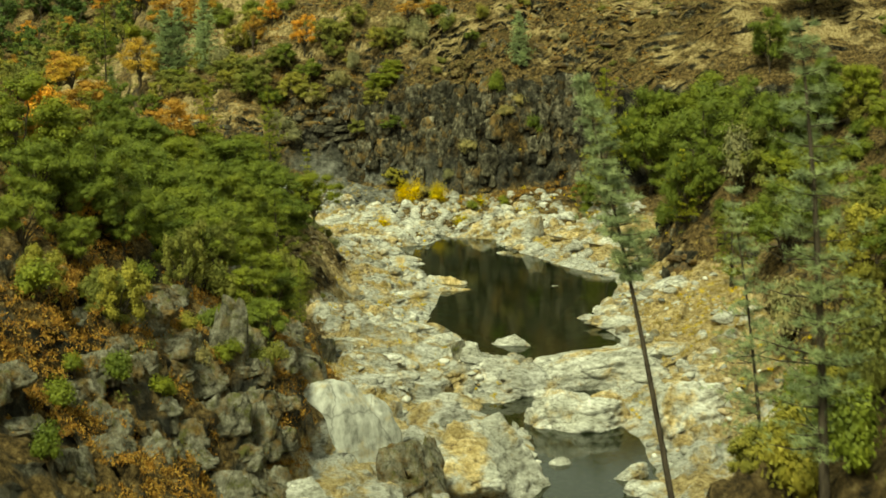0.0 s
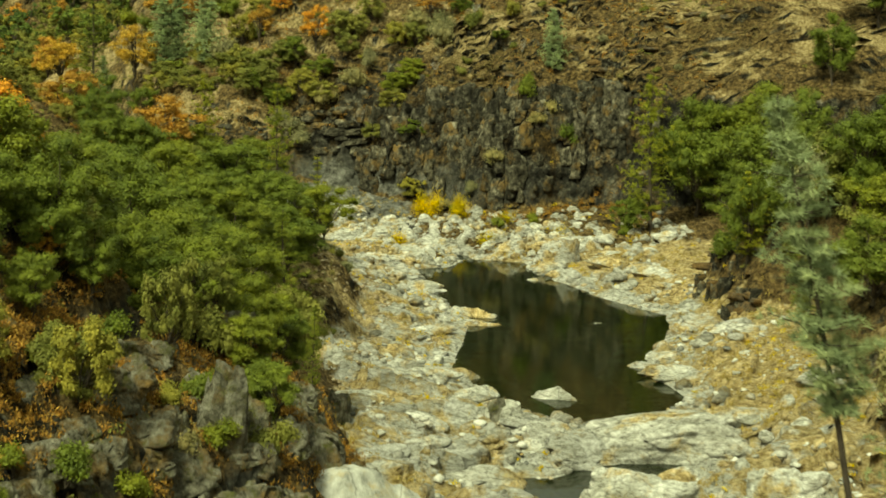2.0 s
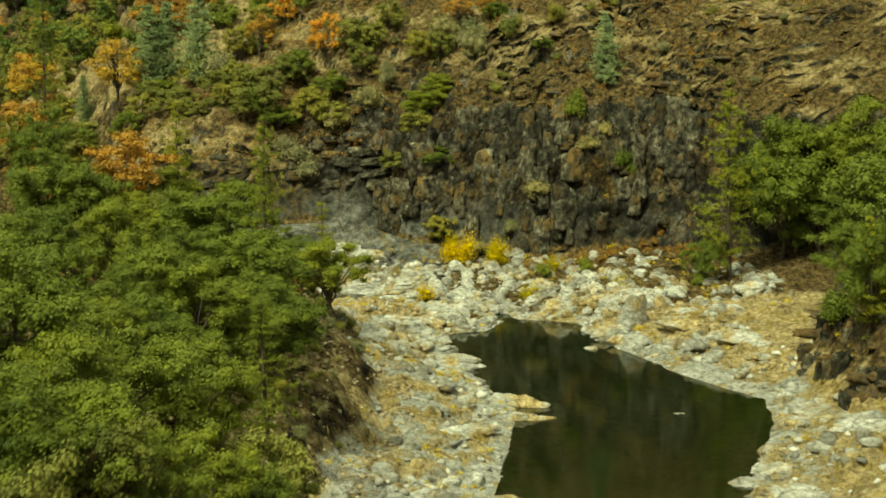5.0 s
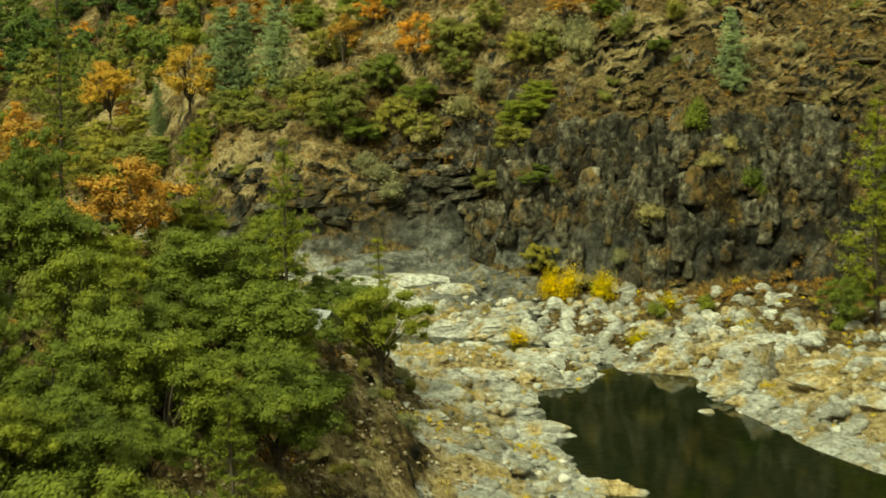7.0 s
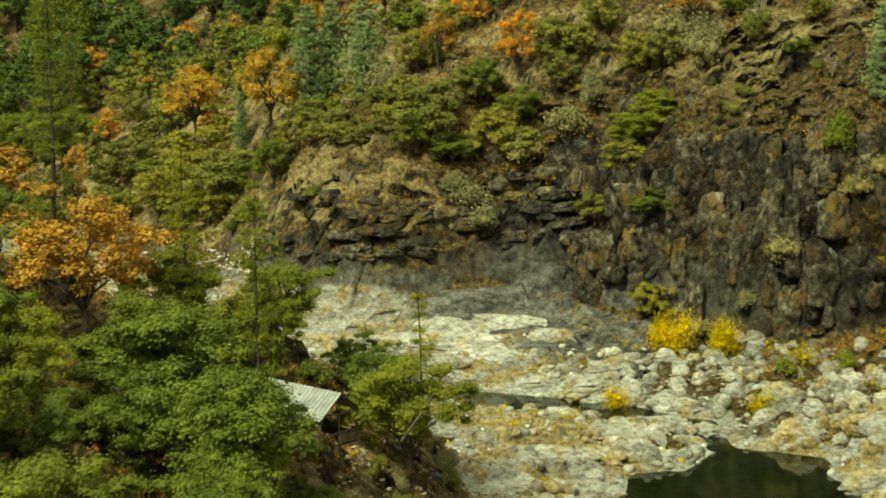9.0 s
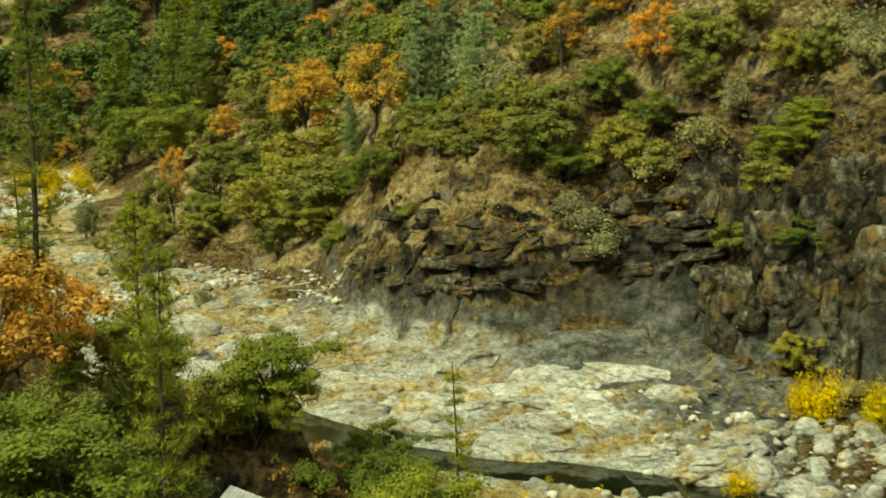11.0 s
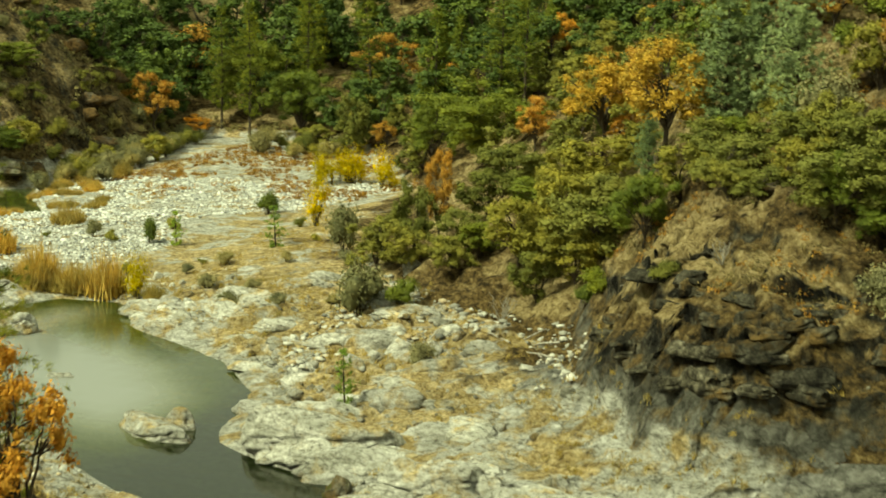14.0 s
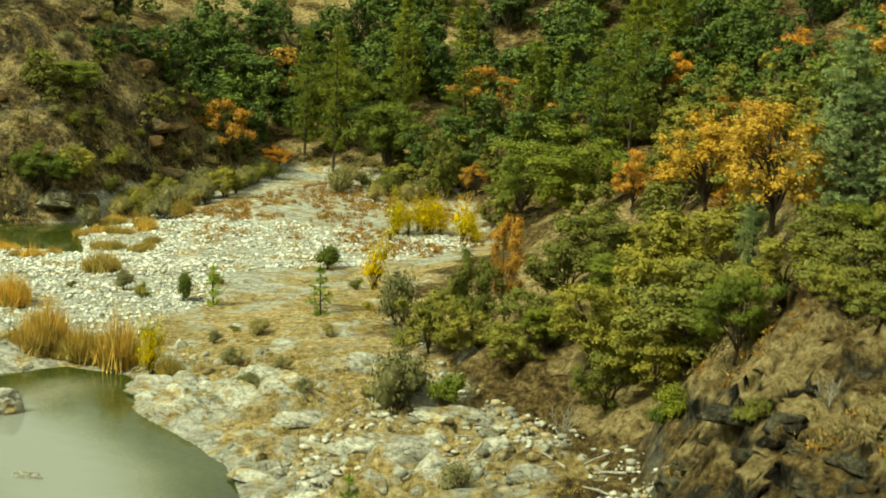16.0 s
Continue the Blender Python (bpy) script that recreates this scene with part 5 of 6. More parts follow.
PALE_ROCKS_A = [
    (19.3, 129.4, 9.7, 6.8, 4.8), (16.2, 137.1, 6.7, 4.7, 3.9), (29.2, 148.5, 9.2, 6.5, 3.4), (37.6, 140.5, 6.6, 4.6, 3.4), (37, 162, 12, 8, 3.4),
    (26.1, 163.1, 5.9, 4.1, 2.3), (27.9, 160.7, 6.3, 4.4, 1.7), (23, 163.9, 3.2, 2.3, 1.6), (26.2, 135.4, 2.3, 1.6, 0.8), (31.1, 130.7, 3.5, 2.4, 1.2),
    (31.6, 125.5, 3.8, 2.6, 1.1), (30, 181.6, 5.8, 3.2, 0.8), (4.9, 114.7, 3.4, 2.4, 1.7), (10.9, 141.1, 4.1, 2.9, 1.2), (17.1, 126.1, 6.6, 4.6, 1.9),
    (44.5, 248.6, 3.9, 2.7, 2.8), (38.6, 241.6, 1.9, 1.3, 0.5),
]
PALE_ROCKS_B = [
    (9.5, 175.1, 3.3, 2.3, 1.5), (41.2, 214.6, 1.8, 1.2, 0.2), (41.1, 193.7, 5.3, 2.2, 0.3), (43.7, 194.3, 3.4, 2.4, 0.9),
    (23.1, 273.8, 5.8, 4, 1.6), (26.2, 271.5, 2.4, 1.7, 2.1), (38.2, 258.6, 4.1, 2.9, 1.3), (38, 267.6, 3.1, 2.2, 1.9), (27.3, 214.5, 6, 2.2, 0.3),
    (26.4, 219.5, 6.7, 2.2, 0.3), (16.1, 185.7, 3.6, 2.5, 0.8), (24.9, 257.1, 4.7, 3.3, 0.6), (31.8, 262.3, 3.5, 2.4, 1.1), (29.2, 269.2, 2.9, 2, 1),
    (41.9, 252.4, 2.7, 1.9, 1.2), (42.3, 269.9, 2.4, 1.7, 1.1),
]
PALE_ROCKS_C = [
    (51.2, 257.3, 2.7, 1.9, 0.9), (58.9, 254.5, 3.4, 2.4, 1.1), (52.9, 245, 2.6, 1.8, 0.8), (44.4, 185.8, 5.5, 3.1, 0.4), (22.6, 275.1, 5.7, 4, 1.2),
    (26.1, 271.8, 2.2, 1.6, 1.9), (38.5, 267.1, 2.4, 1.7, 1.3), (34.7, 270.1, 2.2, 1.6, 1.1), (30.6, 268.4, 2.4, 1.7, 1.1), (43.7, 264.1, 2.2, 1.5, 1.1),
    (49.2, 257, 2.3, 1.6, 1), (41.5, 246.5, 3.4, 2.4, 0.9), (22.1, 239.9, 5.1, 2.6, 0.3), (19.8, 251.1, 4.4, 3.1, 0.4), (17.6, 243.4, 4.2, 2.7, 0.3),
    (24, 276.8, 4.4, 3.1, 1.3), (26, 272.3, 1.9, 1.3, 2),
]
PALE_ROCKS_D = [
    (18.4, 277, 4.8, 3.4, 0.9), (29, 270.3, 2.3, 1.6, 1.2), (-42.6, 301.6, 8.6, 4.6, 1.2), (-57.5, 311, 3.2, 1.2, 0.4), (-41.0, 303.0, 3.0, 2.0, 1.5),
    (-72.1, 322.6, 4.4, 3.1, 2.3), (-39.8, 328.3, 1.5, 1, 0.9), (-32.6, 323.2, 2.6, 1.8, 1.1), (-29.3, 301.5, 12.2, 7.4, 1.7), (-54.6, 332.5, 5.9, 3.7, 0.5),
    (-58.2, 329.3, 5.9, 3.6, 0.5), (-48.6, 324.5, 3.7, 2.6, 0.5), (-30.4, 327.8, 2.2, 1.6, 0.7), (-42.5, 345.5, 2.1, 1.4, 1.2), (-16.9, 295.4, 9.2, 6, 1.6),
    (-23.1, 301.7, 6.7, 4.7, 0.8),
]
CRAGS = [
    (12.8, 121, 4.8, 3.3, 3.6), (-2.6, 116.8, 2.6, 1.8, 1.8), (0.2, 120.1, 2.7, 1.9, 3.8), (2.1, 117.1, 3, 2.1, 2.9),
    (5.8, 128.6, 3.7, 2.6, 1.9), (22.3, 164.3, 2.3, 1.6, 1.7), (8.6, 160.5, 2.9, 2, 2.1), (-130.2, 395.1, 6.2, 4.4, 1.8), (-22.2, 293.3, 1.9, 1.3, 1.2),
]


for x, y, w, d, h in PALE_ROCKS_A + PALE_ROCKS_B + PALE_ROCKS_C + PALE_ROCKS_D:
    big = w > 3
    tall = max(h * 1.3, 0.32 * w)
    stone(PALE if big else MIDDLE, x, y, w * 1.1, d * 1.1, tall, "large flood-worn pale boulder with ochre stains" if big else "pale angular boulder beside the water", None, "boulder", 0.3 + 0.5 * (1 - h * 1.3 / tall))
for x, y, w, d, h in CRAGS:
    stone(CRAG, x, y, w, d, h * 1.05, "grey lichen-covered rock block below the slope", sunk=0.35)


great = stone(BLOCK, 7.6, 127.5, 9.0, 7.0, 8.0, "great smooth grey scoured rock block above the bank", 8)
great.matrix_basis.translation.z = 3.9


def outcrops(meshes, count, x0, x1, y0, y1, keep, w0, w1, name, label, seed):
    """Blocks that stand half out of a slope."""
    r = np.random.default_rng(seed)
    xs, ys = r.uniform(x0, x1, count * 20), r.uniform(y0, y1, count * 20)
    z, _, _, l, c, rr, w = ground(xs, ys)
    for k in np.flatnonzero(keep(xs, ys, l, c, rr, w))[:count]:
        s = r.uniform(w0, w1)
        flat = 1.5 if name == "buttress" else 0.62 if name == "bedded_ledge" else 1.0 if meshes is CRAG or name == "boulder" else 0.55
        stone(meshes, xs[k], ys[k], s * r.uniform(0.9, 1.5) / flat ** 0.7, s * r.uniform(0.6, 1.0), s * r.uniform(0.5, 0.9) * flat * (0.78 if meshes is CRAG else 1.0), label, r.uniform(-35, 35), name, 0.58 if meshes is LEDGE else 0.3 if name == "boulder" else 0.62 if meshes is WALL else 0.5 if meshes is CRAG else 0.42, name + "s")


outcrops(CRAG, 110, -16, 12, 98, 146, lambda x, y, l, c, r, w: (l > 0.3) & (l < 12) & (fbm(x, y, 6, 3, 569) > -0.12), 1.0, 3.6, "crag", "grey lichen-stained crag on the steep bank", 81)
outcrops(LEDGE, 130, -12, 82, 278, 335, lambda x, y, l, c, r, w: (c > 10) & (c < 36) & (fbm(x, y, 10, 3, 570) > -0.08), 0.7, 2.2, "ledge", "dark layered ledge on the cliff slope", 82)
outcrops(WALL, 80, -13, 22, 298, 312, lambda x, y, l, c, r, w: (c > 1.6) & (c < 6.5), 0.9, 2.2, "bedded_ledge", "dark bedded ledge at the top of the scoured wall", 92)
outcrops(WALL, 190, 20, 64, 276, 304, lambda x, y, l, c, r, w: (c > 0.4) & (c < 7.5), 1.0, 3.4, "buttress", "dark fractured rock block on the cliff wall", 93)
outcrops(WALL, 40, 50, 66, 204, 240, lambda x, y, l, c, r, w: (r > 0.3) & (r < 6), 0.8, 2.4, "buttress", "dark fractured rock block on the cliff wall", 94)
outcrops(LEDGE, 40, 50, 80, 200, 262, lambda x, y, l, c, r, w: (r > 0.5) & (r < 14), 1.2, 3.2, "ledge", "dark layered ledge on the cliff slope", 83)
outcrops(LEDGE, 40, -180, -118, 375, 440, lambda x, y, l, c, r, w: (c > 1) & (c < 30), 2.0, 5.0, "ledge", "dark layered ledge on the cliff slope", 84)
outcrops(MIDDLE, 60, -35, 20, 278, 306, lambda x, y, l, c, r, w: (w < -0.5) & (c < -7) & (l < -2), 2.0, 5.0, "slab", "pale bedrock slab at the foot of the cliff", 85)
outcrops(MIDDLE, 70, 8, 54, 140, 262, lambda x, y, l, c, r, w: (w < -0.6) & (l < 0.5) & (r < 1.5), 1.6, 4.0, "slab", "pale bedrock slab beside the pool", 86)
outcrops(MIDDLE, 50, -66, -14, 300, 345, lambda x, y, l, c, r, w: (w < -0.6) & (c < 0.5), 1.4, 3.6, "slab", "pale bedrock slab beside the upper pool", 87)

outcrops(MIDDLE, 180, 15, 62, 252, 284, lambda x, y, l, c, r, w: (w < -1.5) & (c < 0.5) & (r < 0.5) & (fbm(x, y, 8, 3, 575) > -0.2), 0.4, 1.9, "boulder", "pale rounded boulder on the bank below the cliff", 88)

def boulder_field(name, label, count, x0, x1, y0, y1, keep, w0, w1, seed):
    """Boulders past counting, piled on a bank."""
    r = np.random.default_rng(seed)
    shapes = [stone_mesh(seed + k, 2, 12) for k in range(8)]
    xs, ys = r.uniform(x0, x1, count * 20), r.uniform(y0, y1, count * 20)
    z, _, _, l, c, rr, w = ground(xs, ys)
    pieces = []
    for k in np.flatnonzero(keep(xs, ys, l, c, rr, w))[:count]:
        v, f = shapes[r.integers(8)]
        s, a = w0 + (w1 - w0) * r.random() ** 2, r.uniform(0, 2 * np.pi)
        q = v * np.array([s * r.uniform(0.9, 1.4), s, s * r.uniform(0.6, 0.9)])
        q = np.stack([q[:, 0] * np.cos(a) - q[:, 1] * np.sin(a) + xs[k], q[:, 0] * np.sin(a) + q[:, 1] * np.cos(a) + ys[k], q[:, 2] + height(xs[k], ys[k]) + 0.12 * s], 1)
        pieces.append((q, f))
    me = mesh_of(name, *joined(pieces))
    me.materials.append(MAT_HEAP)
    return tagged(new(name, me), label, "stones", kind="stuff")


boulder_field("boulder_field", "pale rounded boulders heaped below the cliff", 620, 20, 63, 252, 282, lambda x, y, l, c, r, w: (w < -0.2) & (c < -0.5) & (r < 0.5) & (fbm(x, y, 7, 3, 577) > -0.16), 0.35, 1.7, 480)
boulder_field("boulder_field", "pale broken slabs and boulders along the pool", 420, 10, 52, 150, 252, lambda x, y, l, c, r, w: (w < -0.2) & (w > -9) & (l < 0.5) & (r < 0.5) & (fbm(x, y, 7, 3, 578) > -0.05), 0.4, 1.9, 490)
boulder_field("boulder_field", "grey broken stones on the rocky bench", 260, -66, -12, 304, 345, lambda x, y, l, c, r, w: (w < -1) & (c < 0.5) & (fbm(x, y, 7, 3, 579) > 0.0), 0.3, 1.3, 500)

# loose stones on the banks, picked one by one
n = 9000
sx, sy = rng.uniform(-80, 62, n), rng.uniform(135, 345, n)
sz, _, _, sl, sc, sr, sw = ground(sx, sy)
ok = np.flatnonzero((sw < -0.1) & (sw > -11) & (sl < 1.5) & (sc < 1) & (sr < 1.5) & (fbm(sx, sy, 9, 3, 500) > 0.02))[:280]
for k in ok:
    w = 0.45 + 1.3 * rng.random() ** 3
    stone(SMALL, sx[k], sy[k], w, w * rng.uniform(0.6, 1), w * rng.uniform(0.35, 0.7), "loose pale stone on the river bank", rng.uniform(0, 360), "stone", 0.2, "loose stones")


def pebble_field(name, label, count, x0, x1, y0, y1, keep, size, seed, mat):
    r = np.random.default_rng(seed)
    xs, ys = r.uniform(x0, x1, count * 10), r.uniform(y0, y1, count * 10)
    z, _, _, l, c, rr, w = ground(xs, ys)
    ok = np.flatnonzero(keep(xs, ys, l, c, rr, w))[:count]
    xs, ys, z = xs[ok], ys[ok], z[ok]
    v, f = icosphere(1)
    n = len(ok)
    s = size * (0.5 + 1.6 * r.random(n) ** 3)
    sc = np.stack([s * r.uniform(0.8, 1.4, n), s * r.uniform(0.7, 1.1, n), s * r.uniform(0.4, 0.8, n)], 1)
    a = r.uniform(0, 2 * np.pi, n)
    rad = 1 + 0.28 * r.normal(size=(n, len(v), 1))
    p = v[None] * np.clip(rad, 0.5, 1.5) * sc[:, None]
    px = p[..., 0] * np.cos(a)[:, None] - p[..., 1] * np.sin(a)[:, None]
    py = p[..., 0] * np.sin(a)[:, None] + p[..., 1] * np.cos(a)[:, None]
    p = np.stack([px + xs[:, None], py + ys[:, None], p[..., 2] + np.maximum(z, -0.1)[:, None] + 0.1 * s[:, None]], -1).reshape(-1, 3)
    faces = (f[None] + (np.arange(n) * len(v))[:, None, None]).reshape(-1, 3)
    me = mesh_of(name, p, faces)
    me.materials.append(mat)
    return tagged(new(name, me), label, "stones", kind="stuff")


def cobble(nt, bsdf):
    geo = nt.nodes.new("ShaderNodeNewGeometry")
    col = ramp(nt, geo.outputs["Random Per Island"], (0, (0.16, 0.16, 0.15)), (0.3, (0.36, 0.35, 0.31)), (0.65, (0.55, 0.54, 0.49)), (0.85, (0.7, 0.69, 0.64)), (1, (0.42, 0.3, 0.14)))
    col = blend(nt, 1.0, col, ramp(nt, noise_tex(nt, 4, 6, 0.7), (0.3, (0.6, 0.6, 0.6)), (0.7, (1.1, 1.1, 1.1))), "MULTIPLY")
    nt.links.new(col, bsdf.inputs["Base Color"])


MAT_COBBLE = material("cobble", cobble, 0.85, 0.2)
def white_cobble(nt, bsdf):
    geo = nt.nodes.new("ShaderNodeNewGeometry")
    col = ramp(nt, geo.outputs["Random Per Island"], (0, (0.2, 0.21, 0.21)), (0.3, (0.46, 0.47, 0.46)), (0.7, (0.66, 0.66, 0.64)), (1, (0.8, 0.8, 0.78)))
    nt.links.new(col, bsdf.inputs["Base Color"])


MAT_WHITE = material("white_cobble", white_cobble, 0.85, 0.2)
pebble_field("cobbles", "pale river cobbles strewn along the pools", 2200, -45, 62, 130, 300,
             lambda x, y, l, c, r, w: (w < 0.15) & (w > -13) & (l < 2) & (c < 1) & (r < 1.5) & (fbm(x, y, 8, 3, 510) > 0.0 - 0.25 * (y > 250) * (x > 15)), 0.24, 61, MAT_COBBLE)
BAR = [(-135, 394), (-118, 405), (-97, 405), (-77, 409), (-72, 398), (-86, 374), (-79, 358), (-77, 341), (-95, 341), (-112, 360), (-120, 374)]
pebble_field("gravel_bar", "white cobble gravel bar beside the upper pool", 13000, -135, -50, 332, 425,
             lambda x, y, l, c, r, w: (w < 0.05) & (c < 1) & (inside(BAR, x, y) > 3 * fbm(x, y, 6, 3, 520)) & (fbm(x, y, 7, 3, 521) > -0.34), 0.145, 62, MAT_WHITE)
pebble_field("talus", "grey broken stones under the brushy slope", 1100, -45, -5, 300, 345,
             lambda x, y, l, c, r, w: (w < -3) & (c < 1.5) & (fbm(x, y, 8, 3, 530) + 0.03 * (y - 318) > 0.0), 0.22, 63, MAT_COBBLE)


# ---------------------------------------------------------------- low growth
def tuft_field(name, label, category, leaf, count, blades, x0, x1, y0, y1, keep, radius, length, slim, seed, lift=0.9):
    r = np.random.default_rng(seed)
    xs, ys = r.uniform(x0, x1, count * 8), r.uniform(y0, y1, count * 8)
    z, _, _, l, c, rr, w = ground(xs, ys)
    ok = np.flatnonzero(keep(xs, ys, l, c, rr, w))[:count]
    m = len(ok)
    s = np.repeat(r.uniform(0.5, 1.4, m), blades)
    d = unit(r, m * blades)
    d[:, 2] = np.abs(d[:, 2])
    base = np.repeat(np.stack([xs[ok], ys[ok], z[ok]], 1), blades, 0)
    centres = base + d * (s * radius * r.uniform(0.3, 1.0, m * blades))[:, None]
    v, f = leaf_points(centres, d + 0.7 * r.normal(size=d.shape), d * 0.4 + np.array([0, 0, lift]) + 0.3 * r.normal(size=d.shape), length, length * slim, r)
    me = mesh_of(name, v, f)
    me.materials.append(LEAF[leaf])
    return tagged(new(name, me), label, category, kind="stuff")


tuft_field("dry_grass", "tufts of dry straw grass between the rocks", "grass", "straw", 2400, 26, -70, 62, 135, 345,
           lambda x, y, l, c, r, w: (w < -1.2) & (l < 3) & (c < 2) & (r < 3) & (fbm(x, y, 7, 3, 540) > 0.05), 0.45, 0.34, 0.16, 71)
tuft_field("ochre_grass", "bright ochre herbs between the rocks", "grass", "lemon", 500, 26, 10, 60, 140, 285,
           lambda x, y, l, c, r, w: (w < -0.8) & (l < 2) & (c < 2) & (r < 3) & (fbm(x, y, 6, 3, 545) > 0.12), 0.4, 0.2, 0.4, 72)
tuft_field("rust_brush", "low rust-orange brush behind the gravel bar", "brush", "rust", 900, 26, -118, -62, 385, 440,
           lambda x, y, l, c, r, w: (c > -26) & (c < 2) & (w < -3) & (fbm(x, y, 9, 3, 580) > -0.08 + 0.012 * (415 - y)), 0.6, 0.3, 0.4, 65, 0.5)
tuft_field("bench_grass", "straw-coloured grass and herbs on the rocky bench", "grass", "straw", 700, 24, -78, -20, 318, 366,
           lambda x, y, l, c, r, w: (c < 1) & (w < -2) & (fbm(x, y, 6, 3, 582) > 0.0), 0.45, 0.26, 0.18, 66)
tuft_field("rust_band", "rust-orange brush along the foot of the cliff", "brush", "rust", 260, 30, 38, 62, 264, 281,
           lambda x, y, l, c, r, w: (c > -6) & (c < 1), 0.6, 0.26, 0.4, 77, 0.6)
def rubble(nt, bsdf):
    geo = nt.nodes.new("ShaderNodeNewGeometry")
    col = ramp(nt, geo.outputs["Random Per Island"], (0, (0.1, 0.075, 0.045)), (0.4, (0.24, 0.185, 0.115)), (0.8, (0.36, 0.29, 0.195)), (1, (0.46, 0.4, 0.3)))
    nt.links.new(col, bsdf.inputs["Base Color"])


MAT_RUBBLE = material("brown_rubble", rubble, 0.9, 0.2)
pebble_field("rubble", "brown broken stones on the lower bank", 5200, -2, 20, 165, 250,
             lambda x, y, l, c, r, w: (l > -3) & (l < 9), 0.12, 64, MAT_RUBBLE)
tuft_field("dead_fern", "rust-brown brush on the ledges of the cliff", "brush", "rust", 1400, 22, -18, 85, 280, 340,
           lambda x, y, l, c, r, w: (c > 4) & (fbm(x, y, 8, 3, 552) > 0.0), 0.6, 0.22, 0.5, 76, 0.3)
tuft_field("brown_brush", "low brown brush over the rocky slope", "brush", "brown", 3400, 24, -20, 85, 280, 345,
           lambda x, y, l, c, r, w: (c > 5) & (fbm(x, y, 6, 3, 550) > -0.05), 0.6, 0.22, 0.5, 73, 0.3)
tuft_field("olive_brush", "low olive scrub over the slopes", "brush", "olive", 2200, 28, -60, 85, 105, 370,
           lambda x, y, l, c, r, w: ((c > 12) | (l > 3) | (r > 3)) & (fbm(x, y, 7, 3, 555) > 0.02), 0.6, 0.22, 0.6, 74, 0.3)
tuft_field("leaf_litter_brush", "rust-brown dead fern and litter on the bank", "brush", "rust", 3200, 26, -40, 14, 105, 270,
           lambda x, y, l, c, r, w: (l > 1.5 + 4 * (y > 160)) & (fbm(x, y, 6, 3, 560) > 0.0), 0.5, 0.2, 0.5, 75, 0.2)


tuft_field("rust_fern", "bright rust-orange dead fern between the near crags", "brush", "rust", 3000, 30, -22, 9, 98, 152,
           lambda x, y, l, c, r, w: (l > 0.5) & (l < 16) & (fbm(x, y, 5, 3, 568) > -0.14), 0.6, 0.2, 0.45, 79, 0.5)
tuft_field("wall_brush", "brown and olive brush on the far rock wall", "brush", "grey", 1500, 24, -185, -112, 375, 450,
           lambda x, y, l, c, r, w: (c > 1) & (c < 45) & (fbm(x, y, 8, 3, 565) > -0.05), 0.9, 0.4, 0.5, 78, 0.3)


# ---------------------------------------------------------------- dead wood
def dead_shrub(seed, h, name="dead_shrub", label="bare bleached dead shrub on the slope"):
    r = np.random.default_rng(seed)
    base = tagged(new(name), label, "shrub")
    pieces = []
    for k in range(9):
        a, lean = r.uniform(0, 2 * np.pi), r.uniform(0.3, 0.9)
        end = np.array([np.cos(a) * h * lean * 0.7, np.sin(a) * h * lean * 0.7, h * r.uniform(0.5, 1.0)])
        pieces.append(bough((0, 0, -0.1), end, 0.05, 0.02, r, 0.05, 4, 4))
        for j in range(4):
            t = r.uniform(0.4, 0.95)
            pieces.append(bough(end * t, end * t + unit(r, 1)[0] * h * 0.28 + np.array([0, 0, 0.12 * h]), 0.022, 0.01, r, 0, 3, 3))
    child("bough", mesh_of("bough", *joined(pieces), True), MAT_DEAD, base)
    base["fresh"] = 1
    return base


SNAG = [dead_shrub(601, 2.6), dead_shrub(602, 1.8)]
for x, y, s in ((21.7, 302, 1.0), (46, 296, 0.8), (40, 306, 0.9), (-2, 310, 0.9), (-27, 331, 0.9), (-8.5, 121, 0.8), (33, 299, 0.7), (52, 300, 0.7)):
    plant(some(SNAG), x, y, s, rng.uniform(0, 360), 0.0)


def log_mesh(seed):
    r = np.random.default_rng(seed)
    pieces = [bough((-0.5, 0, 0), (0.5, 0.03, 0.02), 0.04, 0.022, r, -0.01, 6, 7, 0.012)]
    for j in range(2):
        t = r.uniform(-0.3, 0.3)
        pieces.append(bough((t, 0, 0), (t + 0.12, r.uniform(-0.12, 0.12), 0.1), 0.015, 0.006, r, 0, 3, 4))
    me = mesh_of("driftwood", *joined(pieces), True)
    me.materials.append(MAT_DEAD)
    return me


LOGS = [log_mesh(620 + k) for k in range(3)]


def log(x, y, length, turn):
    ob = tagged(new("driftwood_log", LOGS[rng.integers(3)]), "bleached driftwood log lying on the rocks", "log", "driftwood")
    a = radians(turn)
    dx, dy = 0.4 * length * math.cos(a), 0.4 * length * math.sin(a)
    z0, z1 = height(x - dx, y - dy), height(x + dx, y + dy)
    if abs(z1 - z0) > 0.3 * length:
        bpy.data.objects.remove(ob)
        return
    ob.matrix_basis = Matrix.Translation((x, y, (z0 + z1) / 2 + 0.12)) @ Euler((0, -math.atan2(z1 - z0, 0.8 * length), a)).to_matrix().to_4x4() @ Matrix.Diagonal((length, length, length, 1))


for x, y, ln, turn in ((-17, 310, 2.6, -40), (-41.3, 321.6, 3.0, -35), (49, 207, 2.2, 70), (-69.5, 338.6, 2.4, 60)):
    log(x, y, ln, turn)
for k in range(34):
    log(rng.uniform(-34, -17), rng.uniform(319, 331), rng.uniform(1.2, 3.2), rng.uniform(0, 180))
for k in range(10):
    log(rng.uniform(-45, -10), rng.uniform(304, 322), rng.uniform(0.8, 2.0), rng.uniform(0, 180))


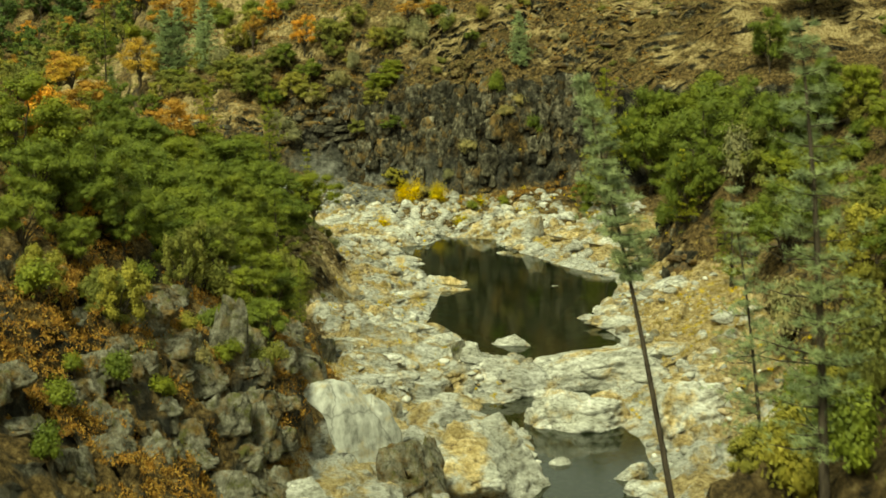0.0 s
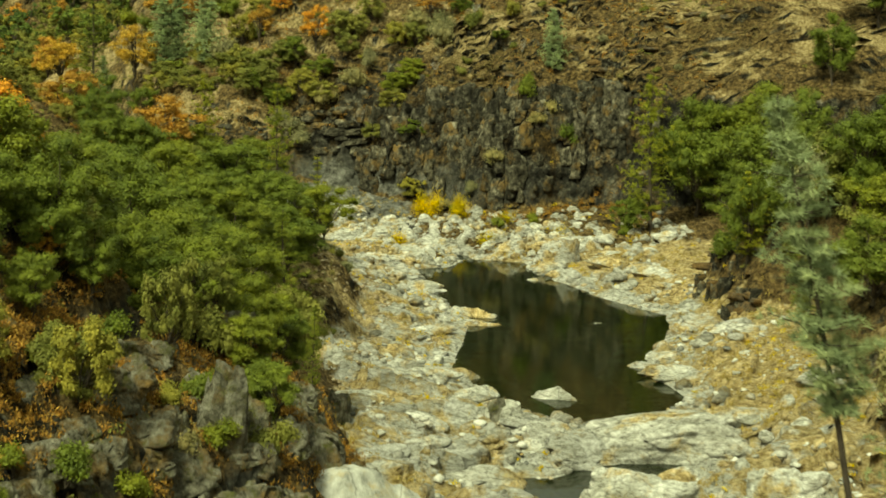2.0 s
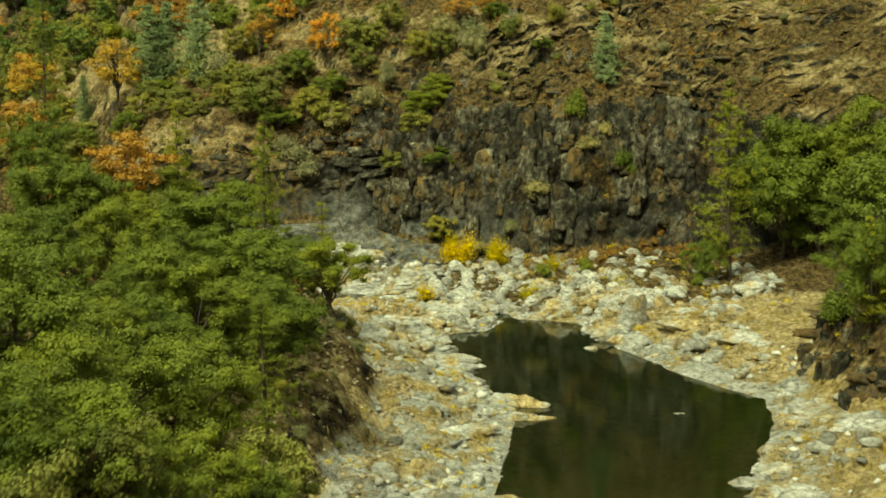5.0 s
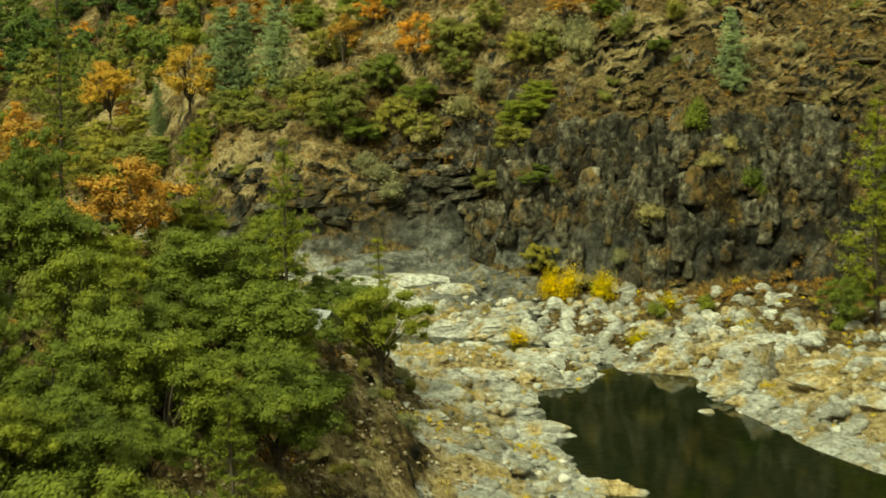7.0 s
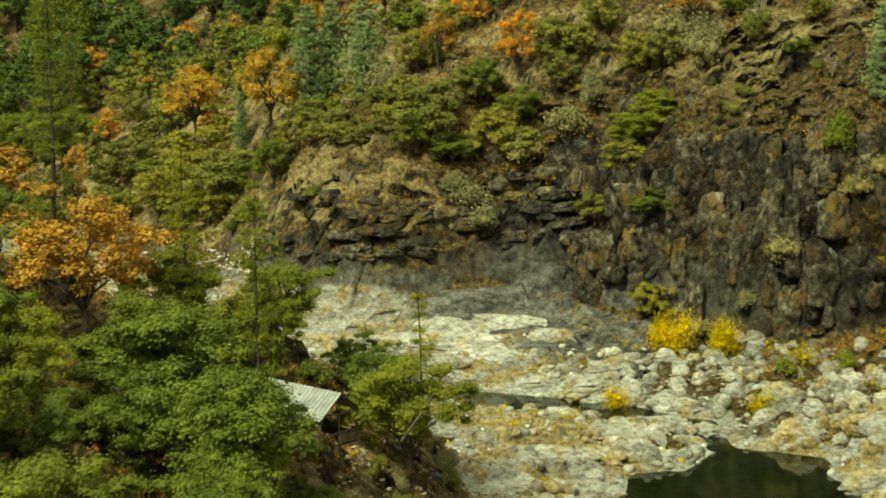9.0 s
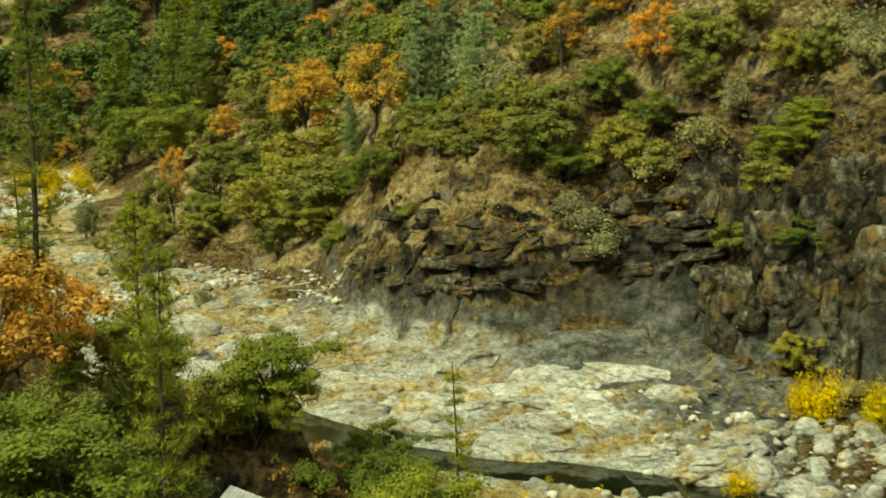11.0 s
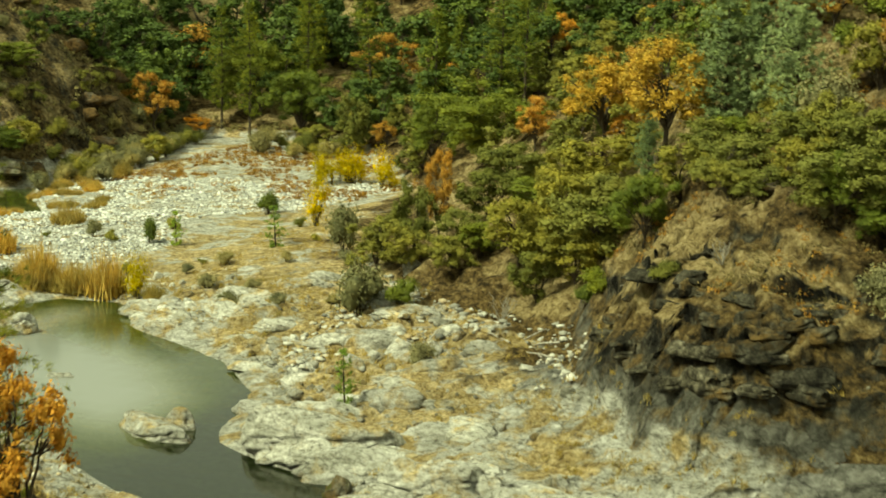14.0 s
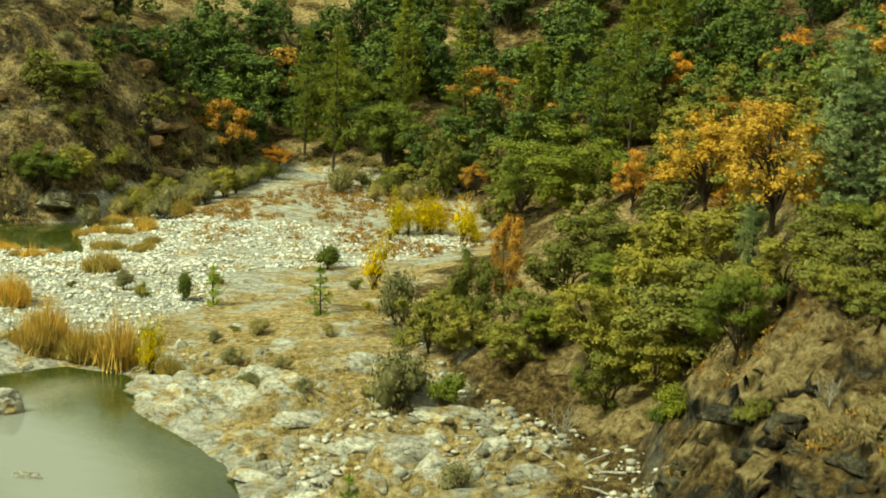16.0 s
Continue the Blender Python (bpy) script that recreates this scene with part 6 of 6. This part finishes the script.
# ---------------------------------------------------------------- shed
def tin(nt, bsdf):
    bsdf.inputs["Metallic"].default_value = 0.6
    col = ramp(nt, noise_tex(nt, 1.5, 6, 0.6), (0.35, (0.34, 0.35, 0.36)), (0.7, (0.6, 0.62, 0.64)))
    nt.links.new(col, bsdf.inputs["Base Color"])


def boards(nt, bsdf):
    col = ramp(nt, noise_tex(nt, 3, 7, 0.7, (1, 1, 0.25)), (0.3, (0.07, 0.055, 0.04)), (0.7, (0.2, 0.16, 0.12)))
    nt.links.new(col, bsdf.inputs["Base Color"])
    bump(nt, bsdf, noise_tex(nt, 8, 5, 0.7, (1, 1, 0.2)), 0.5, 0.02)


MAT_TIN = material("galvanised_roof", tin, 0.42, 0.5)
MAT_BOARD = material("weathered_board", boards, 0.9, 0.2)


def box(x0, x1, y0, y1, z0, z1):
    bm = bmesh.new()
    bmesh.ops.create_cube(bm, size=1.0, matrix=Matrix.Translation(((x0 + x1) / 2, (y0 + y1) / 2, (z0 + z1) / 2)) @ Matrix.Diagonal((x1 - x0, y1 - y0, z1 - z0, 1)))
    bmesh.ops.bevel(bm, geom=bm.edges[:], offset=min(0.012, 0.2 * min(x1 - x0, y1 - y0, z1 - z0)), segments=1, affect="EDGES")
    return bm


def part(name, bm, mat, parent, label=""):
    me = bpy.data.meshes.new(name)
    bm.to_mesh(me)
    bm.free()
    return child(name, me, mat, parent, label)


def shed():
    """An open gabled shelter on posts; local y runs along the ridge, away from the open gable."""
    base = tagged(new("shed"), "small open wooden shelter with a corrugated metal roof among the oaks", "shed")
    half, length, eave, ridge = 1.4, 6.6, 1.95, 3.05
    for side in (-1, 1):
        bm = bmesh.new()
        n = 44
        rows = []
        for k in range(n + 1):
            y = -0.25 + (length + 0.5) * k / n
            lift = 0.03 * (k % 2)
            rows.append([bm.verts.new((side * (half + 0.3) * t, y, ridge + 0.05 + (eave - 0.22 - ridge) * t + lift)) for t in (0.0, 0.5, 1.0)])
        for a, b in zip(rows, rows[1:]):
            for j in (0, 1):
                bm.faces.new((a[j], a[j + 1], b[j + 1], b[j]))
        bmesh.ops.recalc_face_normals(bm, faces=bm.faces[:])
        bmesh.ops.solidify(bm, geom=bm.faces[:], thickness=0.015)
        part("roof_panel", bm, MAT_TIN, base, "corrugated galvanised metal roof panel")
        for y in (0.0, length):
            ang = math.atan2(ridge - eave, half)
            bm = box(0, math.hypot(half + 0.28, ridge - eave + 0.22), y - 0.04, y + 0.04, -0.14, -0.02)
            bmesh.ops.transform(bm, matrix=Matrix.Translation((0, 0, ridge + 0.02)) @ Matrix.Rotation(math.pi if side < 0 else 0, 4, "Z") @ Matrix.Rotation(ang, 4, "Y"), verts=bm.verts[:])
            part("rafter", bm, MAT_BOARD, base)
        for y in (0.06, length / 2, length - 0.06):
            part("post", box(side * half - 0.06, side * half + 0.06, y - 0.06, y + 0.06, -1.0, eave), MAT_BOARD, base)
        part("side_rail", box(side * half - 0.03, side * half + 0.03, 0.1, length - 0.1, 0.72, 0.82), MAT_BOARD, base)
        part("side_boards", box(side * half - 0.02, side * half + 0.02, 0.1, length - 0.1, 0.08, 0.6), MAT_BOARD, base)
    part("tie_beam", box(-half - 0.1, half + 0.1, -0.02, 0.1, eave - 0.12, eave), MAT_BOARD, base)
    part("tie_beam", box(-half - 0.1, half + 0.1, length - 0.1, length + 0.02, eave - 0.12, eave), MAT_BOARD, base)
    part("front_post", box(-0.05, 0.05, 0.02, 0.12, 0.0, eave - 0.12), MAT_BOARD, base)
    part("front_rail", box(-half + 0.06, half - 0.06, 0.02, 0.08, 0.72, 0.82), MAT_BOARD, base)
    part("front_boards", box(0.05, half - 0.06, 0.03, 0.07, 0.1, 0.66), MAT_BOARD, base)
    part("deck", box(-half - 0.1, half + 0.1, -0.15, length + 0.1, -0.12, 0.0), MAT_BOARD, base)
    return base


hut = shed()
hut.matrix_basis = Matrix.Translation((8.25, 223.4, 9.5)) @ Euler((0, 0, radians(50))).to_matrix().to_4x4()

for kind in (OAK, OLIVE, FARSCRUB, DARK, GOLD, RUST, GPINE, PINE, FARPINE, SAPLING, BUSH, GREEN, GREYB, LEMON, STRAW, SNAG):
    for p in kind:
        if p.get("fresh"):
            for o in list(p.children_recursive):
                bpy.data.objects.remove(o)
            bpy.data.objects.remove(p)
for ob in bpy.data.objects:
    if ob.get("fresh"):
        del ob["fresh"]
